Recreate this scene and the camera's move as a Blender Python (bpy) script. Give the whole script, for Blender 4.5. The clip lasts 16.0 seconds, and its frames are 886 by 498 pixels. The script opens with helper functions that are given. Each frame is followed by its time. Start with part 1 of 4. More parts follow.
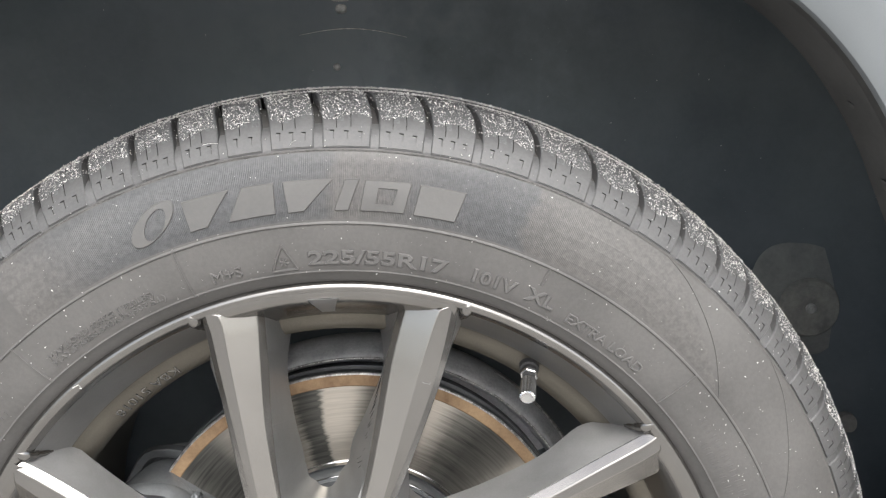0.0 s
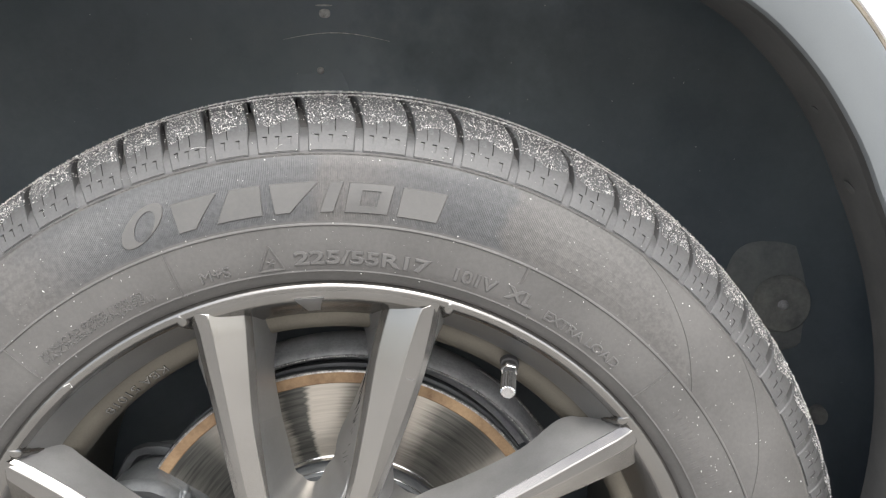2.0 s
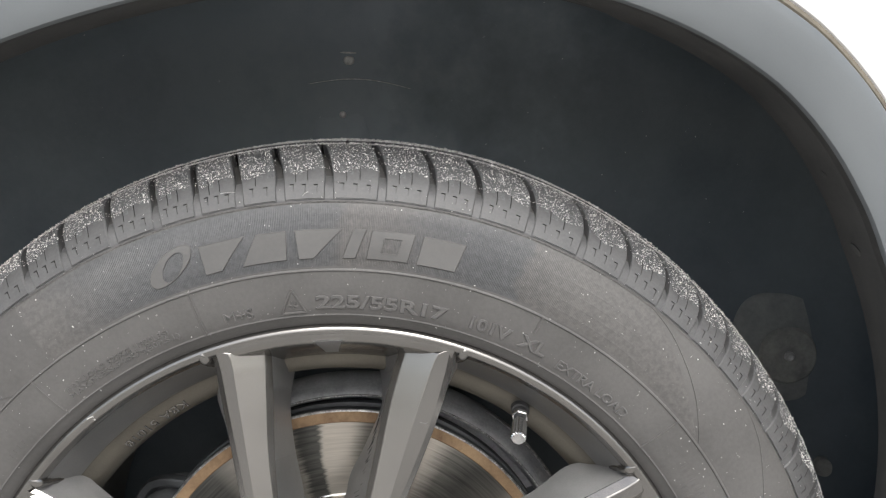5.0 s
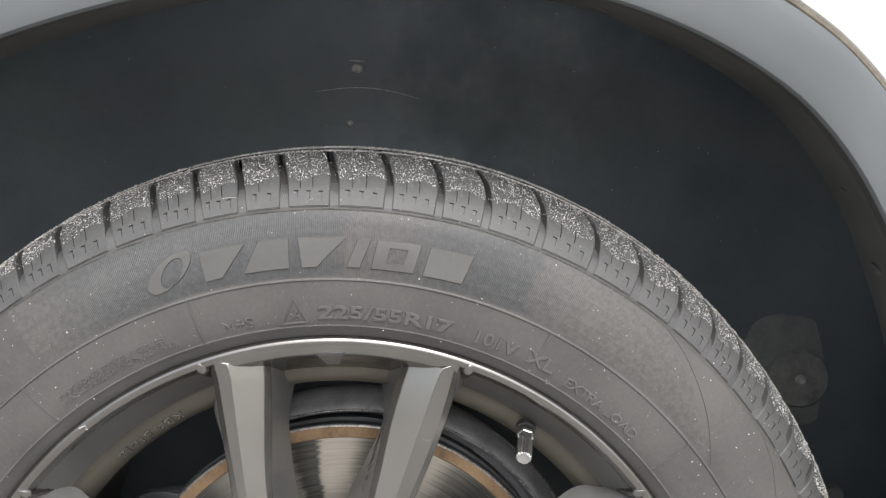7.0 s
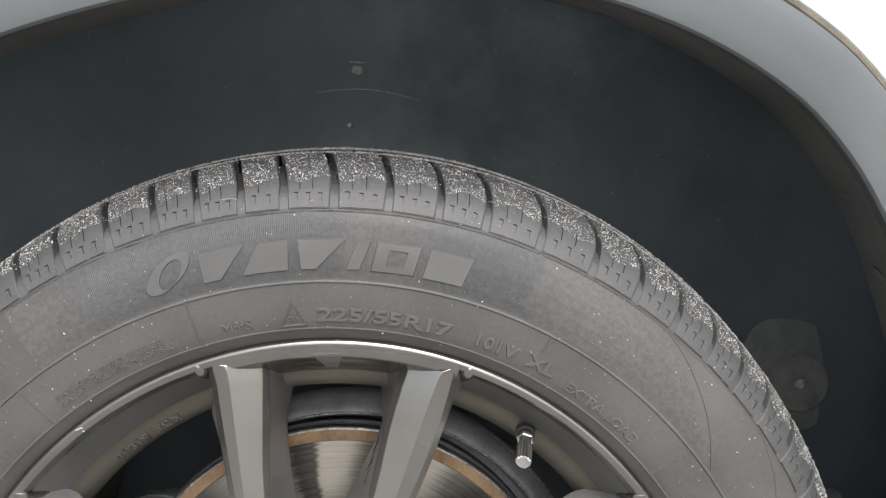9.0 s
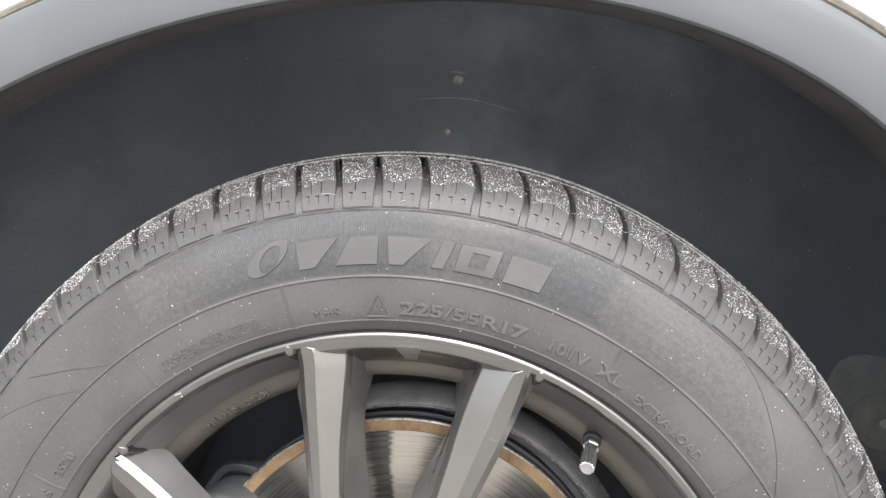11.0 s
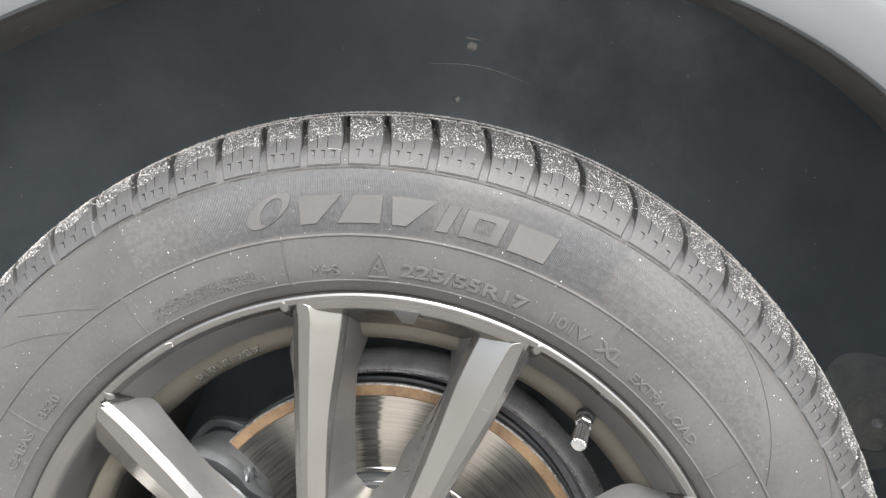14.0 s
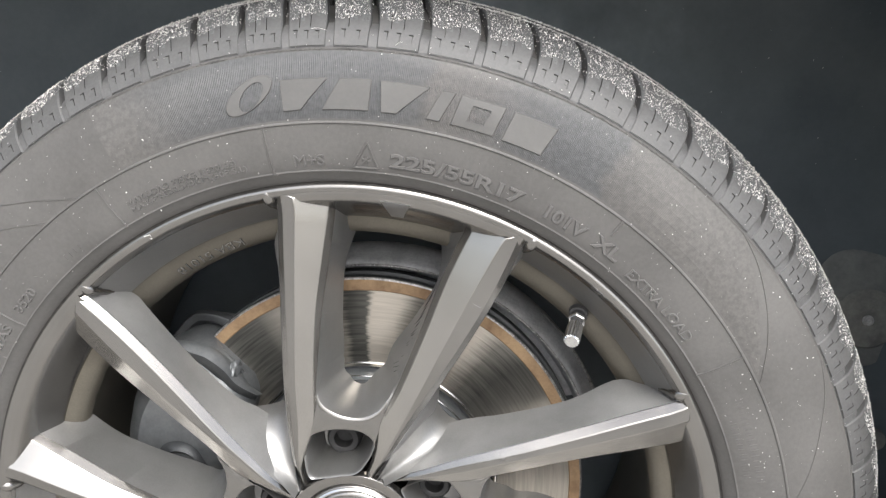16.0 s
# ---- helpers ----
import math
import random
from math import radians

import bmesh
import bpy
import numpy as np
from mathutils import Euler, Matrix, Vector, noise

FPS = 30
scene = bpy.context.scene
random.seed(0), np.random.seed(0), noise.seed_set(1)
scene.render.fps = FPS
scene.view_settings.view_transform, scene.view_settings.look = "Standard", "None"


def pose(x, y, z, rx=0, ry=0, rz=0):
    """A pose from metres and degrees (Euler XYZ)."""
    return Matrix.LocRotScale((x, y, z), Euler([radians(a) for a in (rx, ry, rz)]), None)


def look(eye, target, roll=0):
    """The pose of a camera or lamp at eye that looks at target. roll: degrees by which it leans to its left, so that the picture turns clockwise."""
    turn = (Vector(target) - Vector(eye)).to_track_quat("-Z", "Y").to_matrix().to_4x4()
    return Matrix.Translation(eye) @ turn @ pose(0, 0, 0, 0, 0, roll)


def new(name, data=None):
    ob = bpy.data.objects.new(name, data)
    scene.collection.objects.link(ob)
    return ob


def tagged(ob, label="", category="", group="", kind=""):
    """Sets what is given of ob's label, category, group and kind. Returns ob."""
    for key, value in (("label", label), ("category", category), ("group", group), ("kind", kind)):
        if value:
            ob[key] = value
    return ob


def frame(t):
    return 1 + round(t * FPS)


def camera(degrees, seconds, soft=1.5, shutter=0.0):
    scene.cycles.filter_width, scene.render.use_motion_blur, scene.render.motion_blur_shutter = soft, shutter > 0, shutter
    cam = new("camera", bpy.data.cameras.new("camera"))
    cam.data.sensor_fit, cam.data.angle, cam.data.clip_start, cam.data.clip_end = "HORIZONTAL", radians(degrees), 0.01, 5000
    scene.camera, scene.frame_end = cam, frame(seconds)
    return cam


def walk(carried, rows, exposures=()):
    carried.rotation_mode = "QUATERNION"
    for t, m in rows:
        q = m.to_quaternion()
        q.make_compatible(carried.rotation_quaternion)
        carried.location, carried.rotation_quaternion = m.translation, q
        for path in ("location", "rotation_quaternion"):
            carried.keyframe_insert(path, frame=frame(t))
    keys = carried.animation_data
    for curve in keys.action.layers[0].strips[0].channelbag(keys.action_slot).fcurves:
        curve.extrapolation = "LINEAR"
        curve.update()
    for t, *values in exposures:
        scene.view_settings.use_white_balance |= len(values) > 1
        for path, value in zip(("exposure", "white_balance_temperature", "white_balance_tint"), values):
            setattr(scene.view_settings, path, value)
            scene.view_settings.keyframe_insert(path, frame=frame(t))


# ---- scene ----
# ---- camera and walk ----
cam = camera(57.13, 16.0, soft=1.2, shutter=0.15)
PATH = [
    (0, pose(0.0417, -0.4438, 0.6774, 79.306, 0.121, -1.951)),
    (0.5, pose(0.0421, -0.4436, 0.6779, 79.255, -0.217, -1.801)),
    (1, pose(0.0409, -0.4476, 0.6798, 79.074, -0.399, -1.498)),
    (1.5, pose(0.0397, -0.4493, 0.6821, 78.922, -0.715, -1.491)),
    (2, pose(0.0416, -0.4579, 0.6809, 79.208, 0.131, -3.165)),
    (2.5, pose(0.0439, -0.4544, 0.6807, 79.211, -0.043, -2.878)),
    (3, pose(0.0391, -0.4554, 0.6832, 79.242, -0.926, -2.768)),
    (3.5, pose(0.0298, -0.4647, 0.6905, 79.295, -3.017, -2.486)),
    (4, pose(0.0346, -0.4645, 0.6908, 80.131, -2.315, -2.406)),
    (4.5, pose(0.0343, -0.4648, 0.6913, 81.107, -2.160, -2.280)),
    (5, pose(0.0339, -0.4708, 0.6937, 81.335, -1.521, -2.465)),
    (7.5, pose(0.0321, -0.4563, 0.6877, 82.641, -2.825, -2.052)),
    (8, pose(0.0332, -0.4563, 0.6883, 82.582, -2.749, -2.044)),
    (8.5, pose(0.0323, -0.4554, 0.6879, 82.659, -2.818, -2.112)),
    (9, pose(0.0309, -0.4552, 0.6881, 82.685, -2.978, -2.218)),
    (9.4, pose(0.0394, -0.4574, 0.6902, 82.289, -2.441, -0.051)),
    (9.5, pose(0.0417, -0.4596, 0.6911, 82.088, -1.691, 3.755)),
    (10, pose(0.0392, -0.4755, 0.7000, 81.320, -4.169, 7.137)),
    (10.2, pose(0.0390, -0.4817, 0.6981, 81.750, -4.008, 6.118)),
    (12.5, pose(0.0324, -0.4683, 0.6781, 83.082, -9.703, 4.729)),
    (13, pose(0.0316, -0.4678, 0.6775, 82.615, -9.798, 4.725)),
    (13.5, pose(0.0326, -0.4645, 0.6771, 81.813, -9.644, 4.765)),
    (14, pose(0.0330, -0.4700, 0.6774, 81.268, -10.355, 5.069)),
    (14.5, pose(0.0418, -0.4629, 0.6729, 80.361, -9.483, 3.602)),
    (15, pose(0.0427, -0.4613, 0.6726, 79.429, -9.505, 4.014)),
    (15.5, pose(0.0353, -0.4620, 0.6751, 77.939, -10.288, 3.859)),
    (16, pose(0.0300, -0.4495, 0.6704, 74.118, -10.924, 4.235)),
]

EXPOSURES = [(0, 1.24), (2.5, 1.27), (3.0, 1.34), (3.5, 0.88), (4, 0.61), (4.5, 0.72), (5, 0.82), (9, 0.82), (9.5, 1.06), (10, 1.30), (12.5, 1.36), (13.5, 1.48), (14.5, 1.39), (15.5, 1.35), (16, 1.24)]
walk(cam, PATH, EXPOSURES)

# ---- world and light: a bright overcast day ----
world = bpy.data.worlds.new("overcast_sky")
scene.world = world
world.use_nodes = True
wn, wl = world.node_tree.nodes, world.node_tree.links
sky = wn.new("ShaderNodeTexSky")
sky.sky_type = "NISHITA"
sky.sun_disc = False
sky.sun_elevation = radians(48)
sky.sun_rotation = radians(173)
sky.air_density, sky.dust_density, sky.ozone_density = 1.0, 4.0, 1.0
grey = wn.new("ShaderNodeHueSaturation")
grey.inputs["Saturation"].default_value = 0.55
wl.new(sky.outputs["Color"], grey.inputs["Color"])
wl.new(grey.outputs["Color"], wn["Background"].inputs["Color"])
wn["Background"].inputs["Strength"].default_value = 0.15
sun_data = bpy.data.lights.new("sun", "SUN")
sun_data.energy, sun_data.angle, sun_data.color = 1.5, radians(30), (0.985, 1.0, 0.985)
sun = new("sun", sun_data)
sun.matrix_world = look((0.5, -4.0, 5.2), (0, 0, 0.3))

# ---- materials ----
def tree(name):
    m = bpy.data.materials.new(name)
    m.use_nodes = True
    n, l = m.node_tree.nodes, m.node_tree.links
    return m, n, l, n["Principled BSDF"]


def noise_tex(n, l, scale, detail=5.0, rough=0.55, coord=None):
    t = n.new("ShaderNodeTexNoise")
    t.inputs["Scale"].default_value, t.inputs["Detail"].default_value, t.inputs["Roughness"].default_value = scale, detail, rough
    if coord is None:
        c = n.new("ShaderNodeTexCoord")
        coord = c.outputs["Object"]
    l.new(coord, t.inputs["Vector"])
    return t.outputs["Fac"]


def ramp(n, l, fac, a, b, lo=0.35, hi=0.65):
    r = n.new("ShaderNodeValToRGB")
    r.color_ramp.elements[0].position, r.color_ramp.elements[1].position = lo, hi
    r.color_ramp.elements[0].color, r.color_ramp.elements[1].color = (*a, 1), (*b, 1)
    l.new(fac, r.inputs["Fac"])
    return r.outputs["Color"]


def mixed(n, l, fac, a, b, mode="MIX"):
    x = n.new("ShaderNodeMix")
    x.data_type, x.blend_type = "RGBA", mode
    if isinstance(fac, float):
        x.inputs["Factor"].default_value = fac
    else:
        l.new(fac, x.inputs["Factor"])
    l.new(a, x.inputs["A"])
    l.new(b, x.inputs["B"])
    return x.outputs["Result"]


def surface(name, dark, light, scale=6.0, fine=220.0, rough=(0.6, 0.75), metal=0.0, bump=0.1, grain=0.25, dist=0.0004, coat=0.0):
    """Two scales of colour, a roughness that varies, and fine relief."""
    m, n, l, p = tree(name)
    big = noise_tex(n, l, scale)
    small = noise_tex(n, l, fine, 3.0, 0.7)
    c1 = ramp(n, l, big, dark, light)
    c2 = ramp(n, l, small, dark, light)
    l.new(mixed(n, l, grain, c1, c2), p.inputs["Base Color"])
    rr = n.new("ShaderNodeMapRange")
    rr.inputs["To Min"].default_value, rr.inputs["To Max"].default_value = rough
    l.new(big, rr.inputs["Value"])
    l.new(rr.outputs["Result"], p.inputs["Roughness"])
    p.inputs["Metallic"].default_value = metal
    p.inputs["Coat Weight"].default_value = coat
    p.inputs["Coat Roughness"].default_value = 0.07
    if bump:
        b = n.new("ShaderNodeBump")
        b.inputs["Strength"].default_value, b.inputs["Distance"].default_value = bump, dist
        l.new(small, b.inputs["Height"])
        l.new(b.outputs["Normal"], p.inputs["Normal"])
    return m


M_SIDE = surface("sidewall_rubber", (0.062, 0.060, 0.058), (0.101, 0.0975, 0.0945), 13, 420, (0.5, 0.7), bump=0.25, grain=0.3)
M_BLOCK = surface("tread_rubber", (0.062, 0.062, 0.063), (0.106, 0.106, 0.107), 30, 500, (0.5, 0.68), bump=0.3, grain=0.35)
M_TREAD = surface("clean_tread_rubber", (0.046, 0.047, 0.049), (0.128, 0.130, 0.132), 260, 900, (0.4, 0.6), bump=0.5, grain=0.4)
M_GROOVE = surface("groove_rubber", (0.034, 0.034, 0.033), (0.072, 0.070, 0.067), 40, 400, (0.7, 0.85), bump=0.3)
M_MARK = surface("moulded_mark_rubber", (0.074, 0.073, 0.072), (0.104, 0.102, 0.099), 20, 400, (0.5, 0.62), bump=0.2)
M_LETTER = surface("rubbed_lettering_rubber", (0.082, 0.080, 0.078), (0.116, 0.113, 0.110), 40, 500, (0.48, 0.6), bump=0.2)
M_PLATE = surface("dull_black_plastic", (0.19, 0.20, 0.198), (0.32, 0.325, 0.31), 30, 260, (0.55, 0.75), bump=0.3)
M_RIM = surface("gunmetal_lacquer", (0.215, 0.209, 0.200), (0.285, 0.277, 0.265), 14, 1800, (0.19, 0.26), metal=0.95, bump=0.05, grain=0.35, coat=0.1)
# dusted, duller copy of M_RIM, its tone also set for light on outer walls
M_RIM_TONED = surface("dusted_toned_lacquer", (0.20, 0.199, 0.197), (0.285, 0.283, 0.279), 22, 900, (0.33, 0.45), metal=0.5, bump=0.05, grain=0.2)
# lighter copy of M_RIM that paints in the pocket faces' brighter reflection
M_POCKET = surface("lit_pocket_lacquer", (0.315, 0.304, 0.286), (0.365, 0.353, 0.334), 22, 1500, (0.19, 0.27), metal=0.9, bump=0.02, grain=0.4)
# duller copy of M_RIM, toned for the light on inner walls and slope
M_RIM_INNER = surface("toned_inner_lacquer", (0.205, 0.203, 0.199), (0.275, 0.273, 0.268), 20, 900, (0.32, 0.41), metal=0.72, bump=0.03, grain=0.25)
# dusty, and also darkened and tinted tan for the deep band's dim reflection
M_BARREL = surface("dusty_shaded_lacquer", (0.12, 0.11, 0.092), (0.185, 0.170, 0.140), 18, 900, (0.35, 0.5), metal=0.7, bump=0.05, grain=0.3, coat=0.1)
def polar_coords(n, l):
    """Angle round the axle in degrees, and distance from it, in an object's own axes."""
    co = n.new("ShaderNodeTexCoord")
    sep = n.new("ShaderNodeSeparateXYZ")
    l.new(co.outputs["Object"], sep.inputs[0])
    flat = n.new("ShaderNodeCombineXYZ")
    l.new(sep.outputs["X"], flat.inputs[0])
    l.new(sep.outputs["Z"], flat.inputs[1])
    length = n.new("ShaderNodeVectorMath")
    length.operation = "LENGTH"
    l.new(flat.outputs[0], length.inputs[0])
    ang = maths(n, l, "MULTIPLY", maths(n, l, "ARCTAN2", sep.outputs["Z"], sep.outputs["X"]), 180 / math.pi)
    return ang, length.outputs["Value"]


def maths(n, l, op, a, c):
    x = n.new("ShaderNodeMath")
    x.operation = op
    for i, v in enumerate((a, c)):
        if isinstance(v, (int, float)):
            x.inputs[i].default_value = v
        else:
            l.new(v, x.inputs[i])
    return x.outputs[0]


def steps(n, l, value, lo, hi, points):
    """A grey curve over a range: points are (position in that range, brightness)."""
    r = n.new("ShaderNodeMapRange")
    r.inputs["From Min"].default_value, r.inputs["From Max"].default_value = lo, hi
    l.new(value, r.inputs["Value"])
    ra = n.new("ShaderNodeValToRGB")
    e = ra.color_ramp.elements
    e[0].position, e[1].position = [(points[i][0] - lo) / (hi - lo) for i in (0, -1)]
    e[0].color, e[1].color = [(points[i][1],) * 3 + (1,) for i in (0, -1)]
    for p, v in points[1:-1]:
        s = e.new((p - lo) / (hi - lo))
        s.color = (v, v, v, 1)
    l.new(r.outputs["Result"], ra.inputs["Fac"])
    return ra.outputs["Color"]


def disc_steel():
    """Bare steel turned by the pads: fine rings, and darker sectors at set angles."""
    m, n, l, p = tree("worn_disc_steel")
    ang, rad = polar_coords(n, l)
    comb = n.new("ShaderNodeCombineXYZ")
    l.new(maths(n, l, "MULTIPLY", rad, 520.0), comb.inputs[0])
    l.new(maths(n, l, "MULTIPLY", ang, 0.045), comb.inputs[1])
    rings = noise_tex(n, l, 1.0, 3.0, 0.6, comb.outputs[0])
    patch = noise_tex(n, l, 38, 3.0, 0.55)
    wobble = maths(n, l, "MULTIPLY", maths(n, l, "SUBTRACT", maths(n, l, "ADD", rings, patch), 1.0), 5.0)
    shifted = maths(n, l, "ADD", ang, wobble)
    mask = steps(n, l, shifted, 0, 180, [(34, 0.2), (40, 0.75), (52, 0.95), (60, 0.8), (66, 0.15), (72, 0.05), (79, 0.35), (83, 0.75), (87, 0.55), (91, 0.05), (99, 0.0), (100.5, 0.95), (106.5, 0.95),
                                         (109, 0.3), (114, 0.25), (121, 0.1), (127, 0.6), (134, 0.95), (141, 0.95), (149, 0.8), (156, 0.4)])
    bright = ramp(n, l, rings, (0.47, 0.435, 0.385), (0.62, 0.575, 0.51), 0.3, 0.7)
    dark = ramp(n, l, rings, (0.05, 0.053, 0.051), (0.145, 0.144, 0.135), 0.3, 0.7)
    l.new(mixed(n, l, mask, bright, dark), p.inputs["Base Color"])
    p.inputs["Metallic"].default_value, p.inputs["Roughness"].default_value = 0.85, 0.36
    bu = n.new("ShaderNodeBump")
    bu.inputs["Strength"].default_value, bu.inputs["Distance"].default_value = 0.12, 0.0003
    l.new(rings, bu.inputs["Height"])
    l.new(bu.outputs["Normal"], p.inputs["Normal"])
    return m


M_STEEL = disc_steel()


def ridged_rubber():
    """Clean dark ridges, with a wiped stretch of pale dust across the middle."""
    m, n, l, p = tree("ridged_rubber")
    ang, rad = polar_coords(n, l)
    big, small = noise_tex(n, l, 26, 4.0, 0.6), noise_tex(n, l, 420, 3.0, 0.7)
    shifted = maths(n, l, "ADD", ang, maths(n, l, "MULTIPLY", maths(n, l, "SUBTRACT", big, 0.5), 9.0))
    dust = steps(n, l, shifted, 40, 150, [(64, 1.0), (69.2, 0.9), (70.4, 0.12), (75, 0.1), (80, 0.35), (84, 0.8), (90, 0.95), (91.5, 0.25), (97, 0.08), (112, 0.05), (119, 0.3), (124, 0.95), (130, 1.0)])
    clean = ramp(n, l, small, (0.048, 0.050, 0.053), (0.074, 0.076, 0.079))
    dusty = ramp(n, l, small, (0.070, 0.067, 0.065), (0.100, 0.096, 0.092))
    l.new(mixed(n, l, dust, clean, dusty), p.inputs["Base Color"])
    p.inputs["Roughness"].default_value = 0.56
    return m


M_HATCH = ridged_rubber()
M_RUST = surface("rusty_disc_edge", (0.17, 0.105, 0.060), (0.34, 0.235, 0.14), 55, 420, (0.5, 0.7), metal=0.4, bump=0.3)
M_CAST = surface("grey_cast_metal", (0.075, 0.081, 0.086), (0.155, 0.162, 0.168), 30, 350, (0.36, 0.5), metal=0.45, bump=0.35)
M_SHIELD = surface("dark_backing_plate", (0.28, 0.288, 0.295), (0.50, 0.51, 0.52), 60, 500, (0.4, 0.6), metal=0.3, bump=0.4, grain=0.4)
M_EDGE = surface("scuffed_bright_edge", (0.07, 0.07, 0.07), (0.50, 0.50, 0.49), 210, 900, (0.3, 0.5), metal=0.7, bump=0.5, grain=0.45)
M_BRACKET = surface("dark_cast_bracket", (0.035, 0.038, 0.041), (0.075, 0.08, 0.084), 30, 350, (0.4, 0.55), metal=0.4, bump=0.3)
M_CHROME = surface("bright_cap_metal", (0.55, 0.55, 0.55), (0.7, 0.7, 0.7), 60, 900, (0.12, 0.25), metal=1.0, bump=0.02)
M_BLACK = surface("black_steel", (0.018, 0.018, 0.019), (0.040, 0.040, 0.041), 60, 500, (0.5, 0.65), metal=0.1, bump=0.1)
def liner_plastic():
    """Black moulded plastic with dry dust over the top of the well, made paler to brighten its shade."""
    m = surface("black_liner_plastic", (0.092, 0.115, 0.132), (0.160, 0.186, 0.202), 9, 160, (0.42, 0.65), bump=0.2, grain=0.15)
    n, l = m.node_tree.nodes, m.node_tree.links
    p = n["Principled BSDF"]
    clean = p.inputs["Base Color"].links[0].from_socket
    ang, rad = polar_coords(n, l)
    cloud = noise_tex(n, l, 16, 5.0, 0.62)
    shifted = maths(n, l, "ADD", ang, maths(n, l, "MULTIPLY", maths(n, l, "SUBTRACT", cloud, 0.5), 40.0))
    # besides dust, the paler, bluer top paints in light that the well lacks
    mask = steps(n, l, shifted, 30, 150, [(62, 0.05), (80, 0.7), (92, 0.95), (103, 0.7), (116, 0.2), (128, 0.0)])
    dust = ramp(n, l, cloud, (0.168, 0.198, 0.226), (0.295, 0.330, 0.360), 0.3, 0.7)
    l.new(mixed(n, l, mask, clean, dust), p.inputs["Base Color"])
    return m


M_LINER = liner_plastic()
M_BOSS = surface("dusty_liner_plastic", (0.19, 0.195, 0.185), (0.42, 0.41, 0.37), 45, 260, (0.6, 0.8), bump=0.3)
M_TRIM = surface("grey_moulded_plastic", (0.102, 0.112, 0.118), (0.123, 0.134, 0.14), 8, 1200, (0.42, 0.52), bump=0.06, grain=0.2)
M_LIP = surface("dirty_trim_edge", (0.035, 0.0352, 0.0345), (0.063, 0.0622, 0.0595), 25, 300, (0.7, 0.85), bump=0.2)
M_SEAL = surface("dirty_gap_seal", (0.07, 0.06, 0.045), (0.17, 0.15, 0.115), 40, 400, (0.6, 0.8), bump=0.2)
M_WHITE = surface("white_car_paint", (0.78, 0.78, 0.78), (0.82, 0.82, 0.82), 5, 800, (0.2, 0.26), bump=0.0, grain=0.1, coat=0.6)
M_GRIT = surface("pale_road_grit", (0.36, 0.35, 0.33), (0.88, 0.87, 0.85), 300, 900, (0.2, 0.4), bump=0.0)
M_GROUND = surface("grey_paving", (0.26, 0.249, 0.230), (0.37, 0.356, 0.332), 1.3, 60, (0.8, 0.95), bump=0.5, grain=0.4, dist=0.004)
M_WALL = surface("plastered_wall", (0.17, 0.155, 0.13), (0.24, 0.22, 0.19), 0.9, 90, (0.8, 0.92), bump=0.4, grain=0.35, dist=0.002)

# ---- helpers of this place ----
def part(name, bm, material, parent, label="", smooth=True, angle=0.6):
    me = bpy.data.meshes.new(name)
    bm.normal_update()
    bm.to_mesh(me)
    bm.free()
    if smooth:
        for p in me.polygons:
            p.use_smooth = True
        me.set_sharp_from_angle(angle=angle)
    mats = material if isinstance(material, (list, tuple)) else [material]
    for m in mats:
        me.materials.append(m)
    ob = new(name, me)
    ob.parent = parent
    if label:
        ob["label"] = label
    return ob


def placed(name, me, parent, label=""):
    ob = new(name, me)
    ob.parent = parent
    if label:
        ob["label"] = label
    return ob


def polar(r, deg, y):
    a = radians(deg)
    return Vector((r * math.cos(a), y, r * math.sin(a)))


def revolve(bm, prof, a0=0.0, a1=360.0, n=180, mi=0, centre=(0, 0)):
    """Turns a line of (r, y) round the local y axis."""
    full = abs(a1 - a0) >= 360
    cols = []
    for i in range(n if full else n + 1):
        a = a0 + (a1 - a0) * i / n
        cols.append([bm.verts.new(polar(r, a, y) + Vector((centre[0], 0, centre[1]))) for r, y in prof])
    for i in range(n):
        c0, c1 = cols[i], cols[(i + 1) % len(cols)]
        for j in range(len(prof) - 1):
            f = bm.faces.new((c0[j], c1[j], c1[j + 1], c0[j + 1]))
            f.material_index = mi
    return cols


def rounded(points, n=6):
    """Catmull-Rom through the points."""
    out = []
    p = [Vector(q) for q in points]
    for i in range(len(p) - 1):
        a, b, c, d = p[max(i - 1, 0)], p[i], p[i + 1], p[min(i + 2, len(p) - 1)]
        for k in range(n):
            t = k / n
            out.append(0.5 * ((2 * b) + (c - a) * t + (2 * a - 5 * b + 4 * c - d) * t * t + (3 * b - a - 3 * c + d) * t ** 3))
    out.append(p[-1])
    return [tuple(q) for q in out]


def tube(bm, pts, rad, sides=6, caps=True):
    """A round bar along the points."""
    rings = []
    for i, p in enumerate(pts):
        p = Vector(p)
        d = (Vector(pts[min(i + 1, len(pts) - 1)]) - Vector(pts[max(i - 1, 0)])).normalized()
        u = d.cross(Vector((0, 1, 0.01)))
        u = u.normalized() if u.length > 1e-6 else Vector((1, 0, 0))
        v = d.cross(u).normalized()
        w = rad[i] if isinstance(rad, (list, tuple)) else rad
        rings.append([bm.verts.new(p + w * (math.cos(a) * u + math.sin(a) * v)) for a in [2 * math.pi * k / sides for k in range(sides)]])
    for a, b in zip(rings, rings[1:]):
        for k in range(sides):
            bm.faces.new((a[k], a[(k + 1) % sides], b[(k + 1) % sides], b[k]))
    if caps:
        bm.faces.new(rings[0][::-1])
        bm.faces.new(rings[-1])
    return rings


